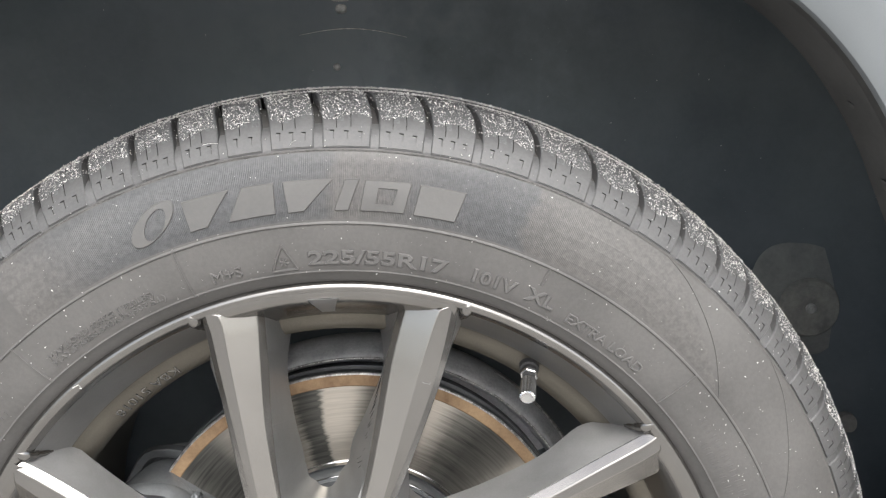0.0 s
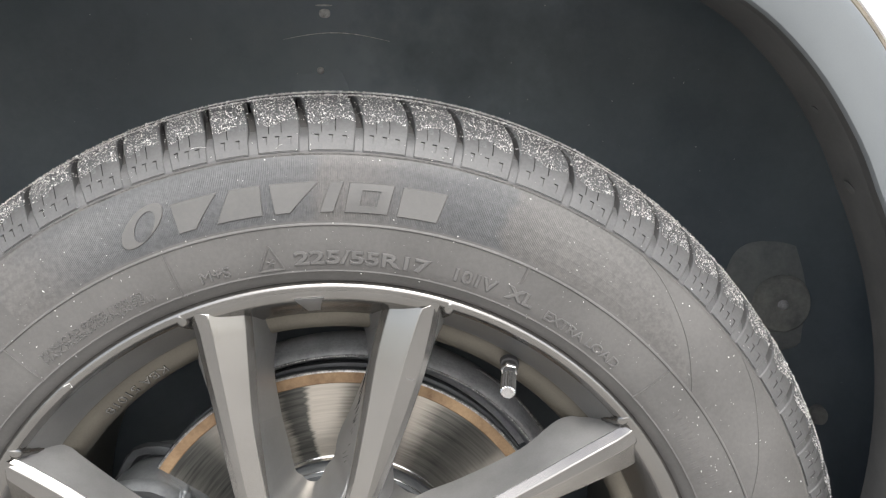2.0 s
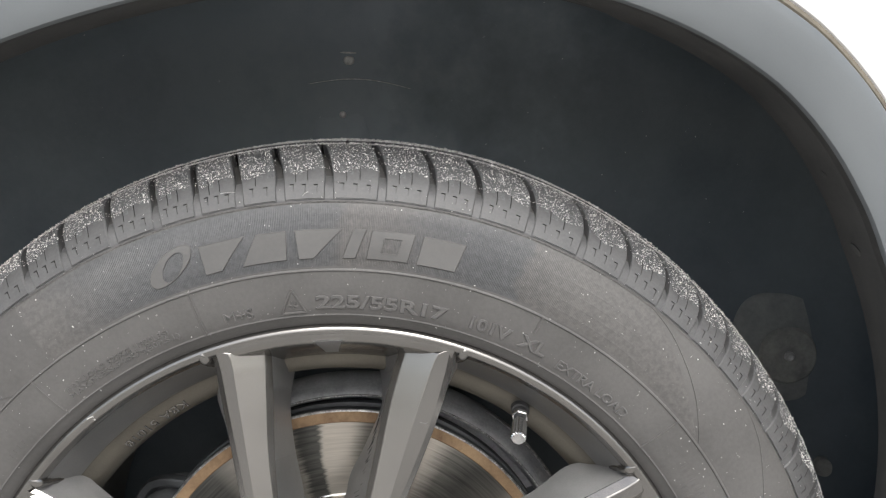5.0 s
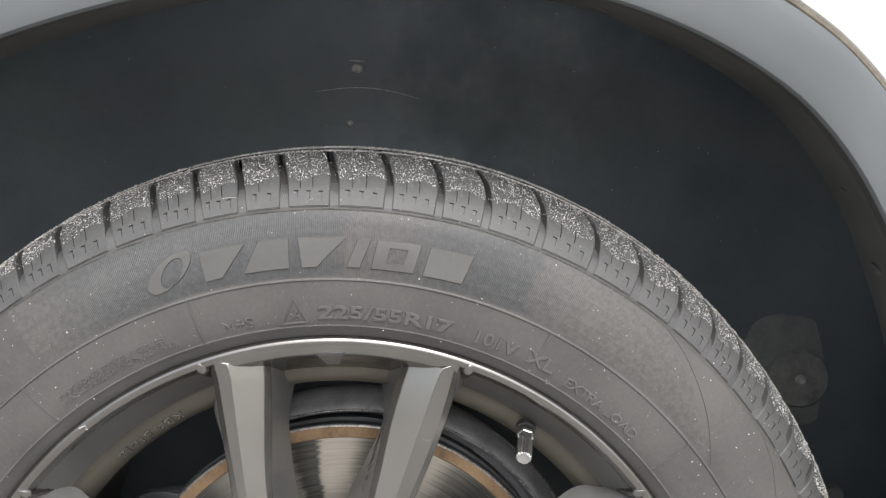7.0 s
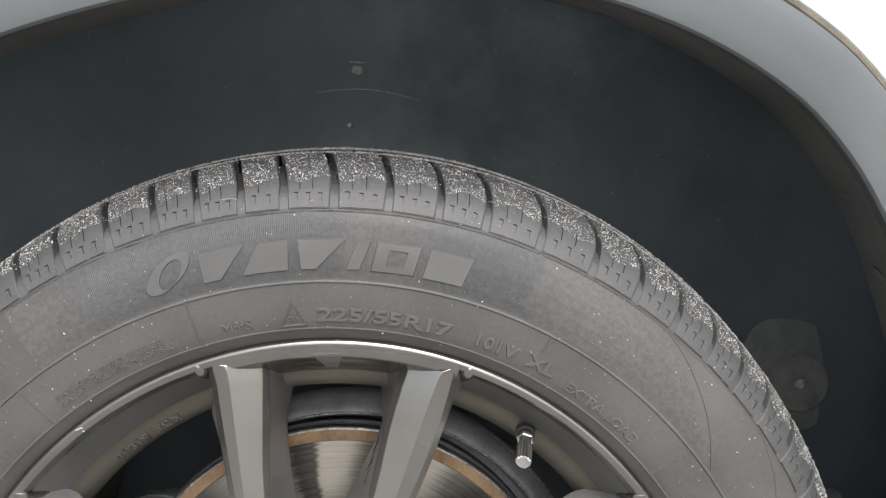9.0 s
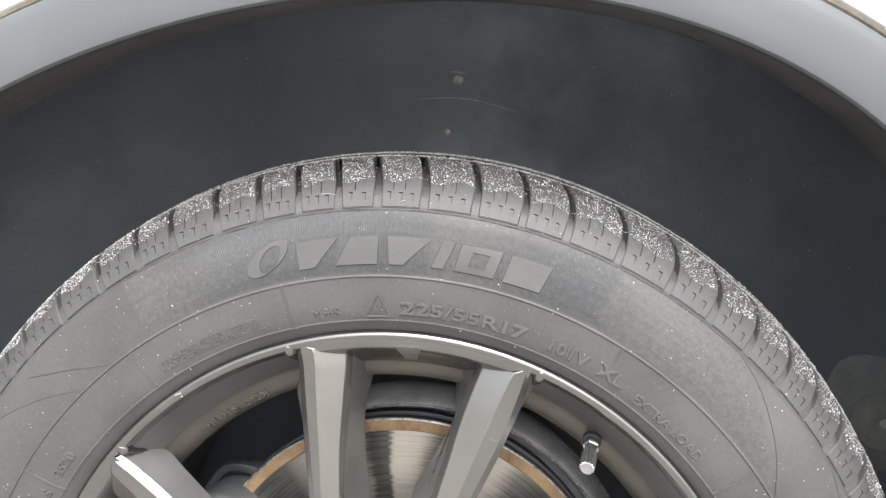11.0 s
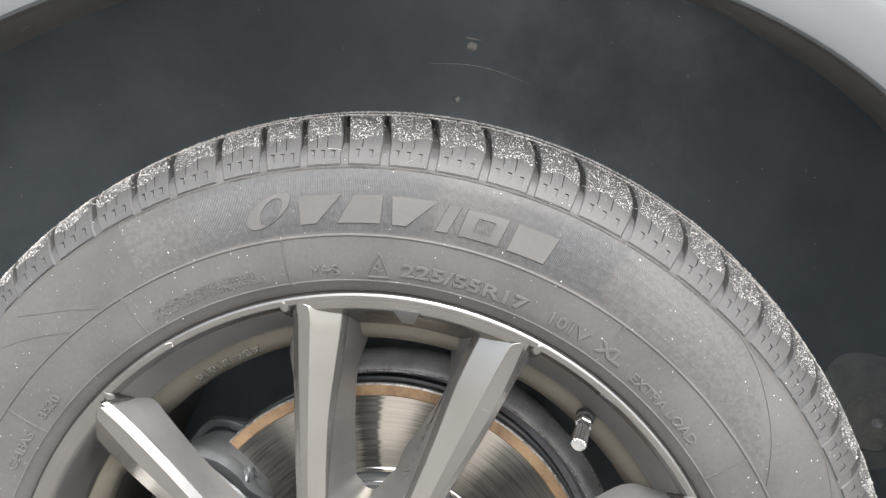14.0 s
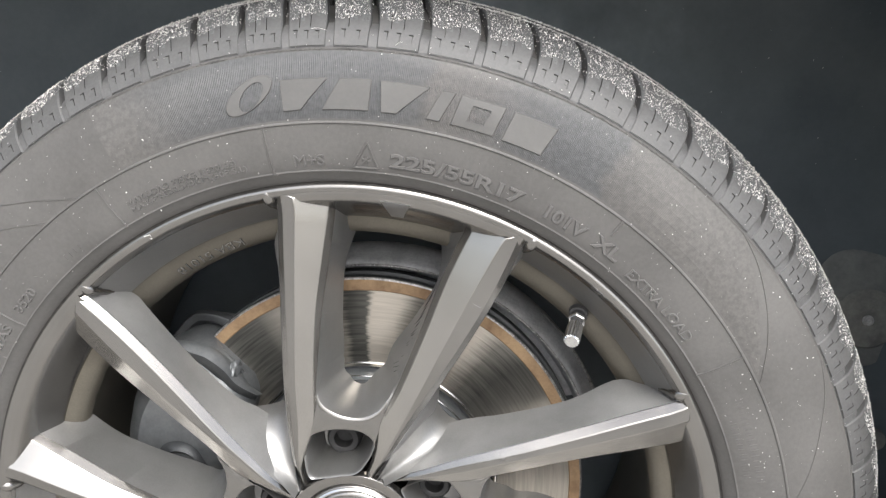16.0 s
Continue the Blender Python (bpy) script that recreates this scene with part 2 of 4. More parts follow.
def turned(bm, axis_from, axis_to, prof, n=24, flutes=0, depth=0.0):
    """A turned piece along an axis: prof is (distance along, radius)."""
    a, b = Vector(axis_from), Vector(axis_to)
    d = (b - a).normalized()
    u = d.orthogonal().normalized()
    v = d.cross(u)
    rings = []
    for s, r in prof:
        ring = []
        for k in range(n):
            an = 2 * math.pi * k / n
            q = r - (depth if flutes and k % 2 else 0.0) * (1 if r > depth * 2 else 0)
            ring.append(bm.verts.new(a + d * s + q * (math.cos(an) * u + math.sin(an) * v)))
        rings.append(ring)
    for p, q in zip(rings, rings[1:]):
        for k in range(n):
            bm.faces.new((p[k], p[(k + 1) % n], q[(k + 1) % n], q[k]))
    bm.faces.new(rings[0][::-1])
    bm.faces.new(rings[-1])


# ---- the ground ----
ZC = 0.3412
R_TYRE = 0.3412
bm = bmesh.new()
bmesh.ops.create_grid(bm, x_segments=60, y_segments=60, size=1.0)
for v in bm.verts:
    q = v.co.copy()
    v.co.x, v.co.y = math.copysign(abs(q.x) ** 4 * 600 + abs(q.x) * 3, q.x), math.copysign(abs(q.y) ** 4 * 600 + abs(q.y) * 3, q.y)
    v.co.z = ZC - R_TYRE - 0.0005 - 0.006 * (noise.noise(v.co * 1.7) + 1) * min(1.0, (v.co.xy.length / 1.2) ** 2)
ground = part("ground", bm, M_GROUND, None)
tagged(ground, "grey-brown concrete ground under the car", "ground", kind="structure")

# an unseen wall added across the way for the rim's reflections; closes the place
bm = bmesh.new()
bmesh.ops.create_cube(bm, size=1.0)
for v in bm.verts:
    v.co = Vector((v.co.x * 9.0, v.co.y * 0.24 - 8.0, v.co.z * 1.2 + 0.56))
bmesh.ops.bevel(bm, geom=bm.edges[:], offset=0.02, segments=2, affect="EDGES")
wall = part("wall_added", bm, M_WALL, None, smooth=False)
tagged(wall, "unseen tan plastered wall added across from the car for reflections", "wall", kind="structure")

# ---- the car ----
car = new("car")
car.location = (0, 0, ZC - R_TYRE)
tagged(car, "white car with grey arch trim, gunmetal alloy wheel and winter tyre", "car")


# ---- tyre shape: (radius, depth), depth grows towards the car ----
SIDE = [(0.2322, 0.0080), (0.2332, 0.0042), (0.2346, 0.0016), (0.2372, -0.0012), (0.2400, -0.0036), (0.2418, -0.0050), (0.2470, -0.0070), (0.2560, -0.0088),
        (0.2691, -0.0102), (0.2800, -0.0111), (0.2910, -0.0101), (0.3000, -0.0075), (0.3085, -0.0040)]
SHOULDER = [(0.3092, -0.0036), (0.3145, -0.0010), (0.3195, 0.0025), (0.3240, 0.0070), (0.3280, 0.0122), (0.3313, 0.0185),
            (0.3342, 0.0265), (0.3366, 0.0360), (0.3383, 0.0470), (0.3392, 0.0580)]
side_line = rounded(SIDE, 5)
shoulder_line = rounded(SHOULDER, 4)


def side_y(r):
    """Depth of the sidewall at a radius."""
    for (r0, y0), (r1, y1) in zip(side_line, side_line[1:]):
        if r0 <= r <= r1:
            return y0 + (y1 - y0) * (r - r0) / (r1 - r0)
    return side_line[-1][1] if r > side_line[-1][0] else side_line[0][1]


def shoulder(v):
    """Point and outward normal (radius, depth) of the shoulder, v from its foot (0) to the tread (1)."""
    x = min(max(v, 0.0), 0.9999) * (len(shoulder_line) - 1)
    i = int(x)
    a, b = Vector(shoulder_line[i]), Vector(shoulder_line[i + 1])
    p, d = a.lerp(b, x - i), (b - a).normalized()
    return p, Vector((d.y, -d.x)) * -1 if d.y < 0 else Vector((d.y, -d.x))


def raised_ring(r, h, w):
    """Points of a fine moulded line running round the sidewall."""
    return [(r - w, side_y(r - w)), (r - w * 0.45, side_y(r) - h), (r + w * 0.45, side_y(r) - h), (r + w, side_y(r + w))]


def sidewall_profile():
    rings = [(0.2417, 0.0004, 0.0006), (0.2691, 0.0007, 0.0009), (0.3076, 0.0003, 0.0005)]
    line = [p for p in side_line if all(abs(p[0] - r) > w * 1.2 for r, h, w in rings)]
    for r, h, w in rings:
        line += raised_ring(r, h, w)
    return sorted(line, key=lambda q: q[0])


def floor_depth(v):
    """How deep the grooves lie under the blocks: almost flush at the foot."""
    f = min(1.0, max(0.0, (v - 0.12) / 0.42))
    return 0.0007 + 0.0066 * f * f * (3 - 2 * f)


def tread_floor():
    """The floor of the grooves under the blocks, then over the crown to the inner side."""
    pts = []
    for k in range(0, 26):
        v = k / 25
        p, nrm = shoulder(v)
        d = floor_depth(v)
        pts.append((p.x - nrm.x * d, p.y - nrm.y * d))
    pts += [(0.3315, 0.075), (0.3318, 0.105), (0.3313, 0.135), (0.3305, 0.165), (0.3270, 0.190), (0.3180, 0.208), (0.3020, 0.219),
            (0.2800, 0.2225), (0.2550, 0.2200), (0.2380, 0.2120), (0.2320, 0.2020)]
    return pts


wheel_rim = bmesh.new()
LIP = rounded([(0.2355, 0.0100), (0.2354, 0.0055), (0.2346, 0.0020), (0.2330, -0.0004), (0.2308, -0.0012), (0.2284, -0.0004), (0.2264, 0.0022)], 5)
SLOPE = rounded([(0.2248, 0.0055), (0.2210, 0.0125), (0.2170, 0.0195), (0.2130, 0.0255), (0.2110, 0.0280)], 3)
BAND = [(0.2100, 0.0290), (0.2062, 0.0305), (0.2020, 0.0325), (0.1985, 0.0350), (0.1967, 0.0375), (0.1957, 0.0415)]
BACK = [(0.1960, 0.0520), (0.1990, 0.0750), (0.2000, 0.1100), (0.2010, 0.1700), (0.2040, 0.1950), (0.2150, 0.2050), (0.2300, 0.2080),
        (0.2350, 0.2050), (0.2340, 0.1980), (0.2190, 0.1900), (0.2150, 0.1500), (0.2140, 0.0700), (0.2190, 0.0240), (0.2330, 0.0120), (0.2355, 0.0100)]
revolve(wheel_rim, LIP + SLOPE[:1], n=240, mi=0)
revolve(wheel_rim, SLOPE, n=240, mi=2)
revolve(wheel_rim, [SLOPE[-1]] + BAND, n=240, mi=1)
revolve(wheel_rim, [BAND[-1]] + BACK, n=180, mi=1)
bmesh.ops.remove_doubles(wheel_rim, verts=wheel_rim.verts, dist=1e-6)
wheel = part("wheel", wheel_rim, [M_RIM, M_BARREL, M_RIM_INNER], car, "gunmetal five-double-spoke alloy wheel with a dusty winter tyre", angle=0.5)
wheel.location = (0, 0, R_TYRE)

tb = bmesh.new()
prof = sidewall_profile()
revolve(tb, prof, n=360, mi=0)
floor_line = [prof[-1]] + tread_floor()
revolve(tb, floor_line[:11], n=288, mi=2)
revolve(tb, floor_line[10:], n=288, mi=1)
bmesh.ops.remove_doubles(tb, verts=tb.verts, dist=1e-6)
tyre = part("tyre", tb, [M_SIDE, M_GROOVE, M_BLOCK], wheel, "black rubber winter tyre, dusty, with grit on the tread", angle=0.9)

# ---- shoulder blocks, one to each pitch of the tread ----
GROOVES = [120.80, 115.30, 110.20, 105.80, 101.35, 97.00, 91.90, 86.30, 81.10, 76.10, 70.10, 63.90, 58.45, 53.20, 48.30, 43.90, 39.40, 34.30, 29.20]
left = [142.60, 136.60, 130.70, 125.40]
rest, a = [], 29.20
random.seed(5)
while True:
    a -= random.choice((4.2, 4.7, 5.0, 5.4, 5.7))
    if a < 142.60 - 360 + 6.0:
        break
    rest.append(a)
if rest[-1] - (142.60 - 360) > 6.2:
    rest.append((rest[-1] + 142.60 - 360) / 2)
GROOVES = left + GROOVES + rest


def lean(v):
    """How far a groove drifts round the tyre as it climbs the shoulder, in degrees."""
    return 0.15 * v + 2.6 * max(0.0, v - 0.25) ** 1.7


def groove_half(v):
    """Half the width of a groove."""
    f = min(1.0, max(0.0, v / 0.5))
    return 0.0021 - 0.0003 * f


def block_mesh(width, count):
    """A shoulder block: a cell grid with its sipes, hooks and foot slot sunk in."""
    m = width * 0.01745 * 0.315
    sunk = [(0.03, 0.97, 0.008, 0.016, 0.0014)]
    cols, rows = {0.0, 0.03, 0.97, 1.0}, {0.0, 0.012, 0.06, 0.09, 0.24, 0.30, 0.36, 0.42, 0.50, 0.60, 0.72, 0.86, 1.0}
    step = 0.94 / (count + 0.25)
    slit, bar = 0.0007 / m, 0.0021 / m
    for k in range(count):
        c = 0.03 + step * (k + 0.66)
        dv = 0.008 * (k - 1)
        sunk.append((c - bar, c + slit, round(0.172 - dv, 4), round(0.184 - dv, 4), 0.0016))
        sunk.append((c, c + slit, round(0.086 - dv, 4), round(0.172 - dv, 4), 0.0016))
        if k < count - 1:
            s = c + step * 0.22
            sunk.append((s, s + slit * 0.8, 0.215 + 0.01 * (k % 2), 0.30, 0.0018))
            sunk.append((s, s + slit * 0.8, 0.30, 0.40, 0.0014))
    for a0, a1, b0, b1, d in sunk:
        cols |= {a0, a1}
        rows |= {b0, b1}
    cols, rows = sorted(cols), sorted(rows)
    bm = bmesh.new()

    def at(u, v, d):
        p, nrm = shoulder(v)
        if u < 0.01 or u > 0.99:
            d += 0.0007
        half = m / 2 - groove_half(v)
        return bm.verts.new(polar(p.x - nrm.x * d, math.degrees((0.5 - u) * 2 * half / 0.315) + lean(v), p.y - nrm.y * d))

    deep = [[0.0] * (len(rows) - 1) for _ in range(len(cols) - 1)]
    for a0, a1, b0, b1, d in sunk:
        for i in range(len(cols) - 1):
            for j in range(len(rows) - 1):
                if a0 - 1e-9 <= cols[i] and cols[i + 1] <= a1 + 1e-9 and b0 - 1e-9 <= rows[j] and rows[j + 1] <= b1 + 1e-9:
                    deep[i][j] = d
    for i in range(len(cols) - 1):
        for j in range(len(rows) - 1):
            d = deep[i][j]
            f = bm.faces.new((at(cols[i], rows[j], d), at(cols[i + 1], rows[j], d), at(cols[i + 1], rows[j + 1], d), at(cols[i], rows[j + 1], d)))
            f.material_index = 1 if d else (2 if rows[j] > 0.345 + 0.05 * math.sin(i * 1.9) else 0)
            if i + 1 < len(cols) - 1 and deep[i + 1][j] != d:
                e = deep[i + 1][j]
                g = bm.faces.new((at(cols[i + 1], rows[j], d), at(cols[i + 1], rows[j], e), at(cols[i + 1], rows[j + 1], e), at(cols[i + 1], rows[j + 1], d)))
                g.material_index = 1
            if j + 1 < len(rows) - 1 and deep[i][j + 1] != d:
                e = deep[i][j + 1]
                g = bm.faces.new((at(cols[i], rows[j + 1], d), at(cols[i + 1], rows[j + 1], d), at(cols[i + 1], rows[j + 1], e), at(cols[i], rows[j + 1], e)))
                g.material_index = 1
    for u, flip in ((0.0, False), (1.0, True)):
        for j in range(len(rows) - 1):
            v0, v1 = rows[j], rows[j + 1]
            d0, d1 = [floor_depth(v) + 0.0003 for v in (v0, v1)]
            q = [at(u, v0, 0), at(u, v1, 0), at(u, v1, d1), at(u, v0, d0)]
            bm.faces.new(q[::-1] if flip else q)
    bmesh.ops.remove_doubles(bm, verts=bm.verts, dist=1e-6)
    bmesh.ops.recalc_face_normals(bm, faces=bm.faces)
    bm.normal_update()
    me = bpy.data.meshes.new("tread_block")
    bm.to_mesh(me)
    bm.free()
    for p in me.polygons:
        p.use_smooth = True
    me.set_sharp_from_angle(angle=0.5)
    me.materials.append(M_BLOCK)
    me.materials.append(M_GROOVE)
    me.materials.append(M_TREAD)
    return me


block_kinds = {}
ring = GROOVES + [GROOVES[0] - 360]
for k, (g0, g1) in enumerate(zip(ring, ring[1:])):
    w = round((g0 - g1) * 4) / 4
    key = (w, 2 if w < 4.5 else 3)
    if key not in block_kinds:
        block_kinds[key] = block_mesh(*key)
    ob = placed("tread_block", block_kinds[key], wheel)
    ob.rotation_euler = (0, -radians((g0 + g1) / 2), 0)

# inner rows of the tread, seen only along the crown
ib = bmesh.new()
for y0, y1, off in ((0.0620, 0.0960, 0.3), (0.1020, 0.1320, 0.7), (0.1380, 0.1720, 0.1)):
    for k, (g0, g1) in enumerate(zip(ring, ring[1:])):
        c, w = (g0 + g1) / 2 + 1.4 + off, (g0 - g1) * 0.93
        for h0, h1 in ((-0.5, -0.03), (0.03, 0.5)):
            top = 0.3402 + 0.0010 * (1 - abs((y0 + y1) / 2 - 0.105) / 0.05)
            corners = [(c + w * h0, y0), (c + w * h1, y0), (c + w * h1 + 0.8, y1), (c + w * h0 + 0.8, y1)]
            lo = [ib.verts.new(polar(0.3308, a_, y_)) for a_, y_ in corners]
            hi = [ib.verts.new(polar(top, a_ * 0.998 + c * 0.002, y_)) for a_, y_ in corners]
            ib.faces.new(hi)
            for q in range(4):
                ib.faces.new((lo[q], lo[(q + 1) % 4], hi[(q + 1) % 4], hi[q]))
bmesh.ops.recalc_face_normals(ib, faces=ib.faces)
tagged(part("tread_rib", ib, M_BLOCK, wheel, smooth=False), kind="stuff")

# ---- marks moulded on the sidewall ----
def on_side(r, deg, h=0.0):
    return polar(r, deg, side_y(r) - h)


def hatch_panel(a0, a1, r0, r1):
    """A band of fine radial ridges, fading out at one end and cut along a slanting curve at the other."""
    bm = bmesh.new()
    n = int((a0 - a1) * 0.01745 * 0.285 / 0.00048)
    cols = []
    for i in range(n + 1):
        a_ = a0 + (a1 - a0) * i / n
        hi = r0 + (r1 - r0) * min(1.0, max(0.0, (a_ - 38.9) / 14.4))
        crisp = min(1.0, max(0.0, (123.0 - a_) / 5.0)) * (0.3 + 0.7 * min(1.0, max(0.0, (a_ - 60.0) / 8.0)))
        h = 0.00004 + (0.00018 * crisp if i % 2 else 0.0)
        cols.append([bm.verts.new(on_side(r0 + (hi - r0) * j / 6, a_, h + 0.00006 if 0 < j < 6 else 0.00003)) for j in range(7)])
    for c0, c1 in zip(cols, cols[1:]):
        for j in range(6):
            bm.faces.new((c0[j], c1[j], c1[j + 1], c0[j + 1]))
    return bm


part("hatched_panel", hatch_panel(128.0, 39.2, 0.2712, 0.3068), M_HATCH, wheel, "band of fine moulded radial ridges", smooth=False)


def plate(outline, hole=None, h=0.0009):
    """A raised flat mark: outline and hole in (radius, degrees), the same number of points in each."""
    bm = bmesh.new()
    def loop(pts, height, grow=0.0):
        return [bm.verts.new(on_side(r, a_, height)) for r, a_ in pts]
    top = loop(outline, h)
    mr, ma = sum(r for r, _ in outline) / len(outline), sum(a_ for _, a_ in outline) / len(outline)
    spread = max(abs(a_ - ma) for _, a_ in outline)
    foot = loop([(r + 0.0007 * (r - mr) / 0.008, a_ + 0.16 * (a_ - ma) / spread) for r, a_ in outline], -0.0002)
    n = len(top)
    for k in range(n):
        bm.faces.new((foot[k], foot[(k + 1) % n], top[(k + 1) % n], top[k]))
    if hole:
        it, ifo = loop(hole, h), loop(hole, -0.0003)
        for k in range(n):
            bm.faces.new((top[k], top[(k + 1) % n], it[(k + 1) % n], it[k]))
            bm.faces.new((it[k], it[(k + 1) % n], ifo[(k + 1) % n], ifo[k]))
    else:
        bm.faces.new(top)
    bmesh.ops.recalc_face_normals(bm, faces=bm.faces)
    return bm


def dense(pts, n=5):
    out = []
    for (r0, a0), (r1, a1) in zip(pts, pts[1:] + pts[:1]):
        out += [(r0 + (r1 - r0) * k / n, a0 + (a1 - a0) * k / n) for k in range(n)]
    return out


# the maker's mark, as plain slanted shapes
ell = [(math.cos(2 * math.pi * k / 36), math.sin(2 * math.pi * k / 36)) for k in range(36)]
ring_out = [(0.2864 + 0.0094 * s + 0.0010 * c, 110.15 - 2.35 * c - 1.40 * s) for c, s in ell]
ring_in = [(0.2857 + 0.0073 * s + 0.0010 * c, 109.85 - 1.30 * c - 0.70 * s) for c, s in ell]
part("maker_mark", plate(ring_out, ring_in), M_MARK, wheel, "raised oval ring of smooth rubber")
def slanted(tl, tr, br, bl, inner=None):
    o = dense([(0.2922, tl), (0.2924, tr), (0.2764, br), (0.2762, bl)])
    return plate(o, dense(inner) if inner else None)
part("maker_mark", slanted(106.45, 101.45, 104.50, 106.45), M_MARK, wheel, "raised slanted block of smooth rubber")
part("maker_mark", slanted(100.00, 96.70, 96.90, 102.00), M_MARK, wheel, "raised slanted block of smooth rubber")
part("maker_mark", slanted(95.65, 90.50, 93.70, 95.40), M_MARK, wheel, "raised slanted block of smooth rubber")
part("maker_mark", slanted(89.15, 87.74, 88.85, 90.29), M_MARK, wheel, "narrow raised slanted bar of smooth rubber")
part("maker_mark", slanted(86.98, 82.25, 82.72, 87.48, [(0.2887, 85.60), (0.2887, 83.55), (0.2800, 83.97), (0.2800, 85.90)]), M_MARK, wheel, "raised slanted frame of smooth rubber")
part("maker_mark", slanted(81.16, 76.41, 76.98, 81.54), M_MARK, wheel, "raised slanted block of smooth rubber")


def lettering(text, a_left, a_right, r_base, height, h=0.0007, bold=0.0, surface_y=None, flip=False, parent=None, material=None):
    """Raised writing that runs round the axle between two angles."""
    cu = bpy.data.curves.new("moulded_lettering", "FONT")
    cu.body, cu.size, cu.resolution_u, cu.offset = text, 1.0, 3, bold - 0.01
    cu.extrude, cu.bevel_depth, cu.bevel_resolution = 0.02, 0.035, 0
    tmp = bpy.data.objects.new("moulded_lettering", cu)
    scene.collection.objects.link(tmp)
    deps = bpy.context.evaluated_depsgraph_get()
    me = bpy.data.meshes.new_from_object(tmp.evaluated_get(deps))
    bpy.data.objects.remove(tmp)
    bm = bmesh.new()
    bm.from_mesh(me)
    bpy.data.meshes.remove(me)
    bmesh.ops.remove_doubles(bm, verts=bm.verts, dist=1e-5)
    bmesh.ops.delete(bm, geom=[v for v in bm.verts if v.co.z < -0.04], context="VERTS")
    xs = [v.co.x for v in bm.verts]
    x0, x1, cap = min(xs), max(xs), 0.70
    for v in bm.verts:
        f, g = (v.co.x - x0) / (x1 - x0), v.co.y / cap
        if flip:
            f, g = 1 - f, 1 - g
        r = r_base + g * height
        a_ = a_left + (a_right - a_left) * f
        k = h if v.co.z > 0.04 else (h * 0.15 if v.co.z > 0 else -0.0004)
        v.co = polar(r, a_, (side_y(r) if surface_y is None else surface_y(r)) - k)
    bmesh.ops.recalc_face_normals(bm, faces=bm.faces)
    return part("moulded_lettering", bm, material or M_LETTER, parent or wheel, "raised lettering in the same rubber" if material is None else "raised lettering cast in the wheel", angle=0.4)


lettering("M+S", 106.30, 102.30, 0.2450, 0.0062, 0.0010)
lettering("225/55R17", 94.00, 76.25, 0.2462, 0.0075, 0.0010, 0.024)
lettering("101V", 73.10, 67.20, 0.2466, 0.0072, 0.0010, 0.024)
lettering("XL", 65.95, 61.85, 0.2474, 0.0074, 0.0010, 0.024)
lettering("EXTRA LOAD", 59.70, 47.30, 0.2456, 0.0057, 0.0008, 0.006)
lettering("MAX.LOAD 825KG (1820LBS)", 129.50, 113.80, 0.2504, 0.0032, 0.0006)
lettering("MAX.PRESS.340KPa(50P.S.I.)", 129.70, 112.60, 0.2462, 0.0032, 0.0006)
lettering("3520", 152.70, 148.50, 0.2468, 0.0056, 0.0009)
lettering("CHFAS", 162.20, 155.40, 0.2466, 0.0054, 0.0009)


def moulded_line(pts, rad=0.00045, name="moulded_line"):
    bm = bmesh.new()
    fine = rounded(pts, 8) if len(pts) > 2 else [tuple(Vector(pts[0]).lerp(Vector(pts[1]), k / 6)) for k in range(7)]
    tube(bm, [on_side(r, a_, 0.0001) for r, a_ in fine], rad, 6)
    return part(name, bm, M_SIDE, wheel)


for a_, r0, r1 in ((109.35, 0.2412, 0.2688), (131.85, 0.2412, 0.2688), (42.05, 0.2414, 0.2688), (154.35, 0.2412, 0.2688), (64.65, 0.2581, 0.2688),
                   (18.2, 0.2412, 0.2688), (178.2, 0.2412, 0.2688)):
    moulded_line([(r0, a_), (r1, a_)], 0.0008)
for pts in ([(0.3078, 54.0), (0.3035, 50.6), (0.2958, 46.9), (0.2872, 43.4), (0.2790, 40.7), (0.2708, 38.1)],
            [(0.3073, 37.3), (0.3025, 33.7), (0.2945, 30.1), (0.2829, 25.0), (0.2710, 20.6)],
            [(0.3075, 155.5), (0.3010, 151.6), (0.2927, 147.9), (0.2815, 143.7), (0.2700, 140.1)],
            [(0.3000, 144.3), (0.2905, 141.5), (0.2825, 138.8), (0.2760, 136.8), (0.2697, 134.7)]):
    moulded_line(pts, 0.0004)
# mountain and snowflake sign
sg = bmesh.new()
tri = [(0.2442, 98.60), (0.2443, 95.38), (0.2587, 96.88), (0.2442, 98.60)]
for p, q in zip(tri, tri[1:]):
    tube(sg, [on_side(p[0] + (q[0] - p[0]) * k / 5, p[1] + (q[1] - p[1]) * k / 5, 0.0001) for k in range(6)], 0.00075, 6)
for k in range(3):
    a_ = math.pi * k / 3 + 0.3
    d = (0.0027 * math.sin(a_), 0.60 * math.cos(a_))
    tube(sg, [on_side(0.2488 - d[0], 96.95 - d[1], 0.0001), on_side(0.2488 + d[0], 96.95 + d[1], 0.0002)], 0.00060, 6)
part("snow_sign", sg, M_SIDE, wheel, "raised triangle with a snowflake")
# short code that cannot be read
for k in range(4):
    moulded_line([(0.2466, 141.7 - 0.85 * k), (0.2496, 141.6 - 0.85 * k)], 0.0004, "moulded_bar")
for k in range(16):
    moulded_line([(0.2532, 36.4 - 0.80 * k), (0.2576, 36.4 - 0.80 * k)], 0.0004, "moulded_bar")
for k in range(11):
    moulded_line([(0.2466, 33.6 - 0.80 * k), (0.2506, 33.6 - 0.80 * k)], 0.0004, "moulded_bar")

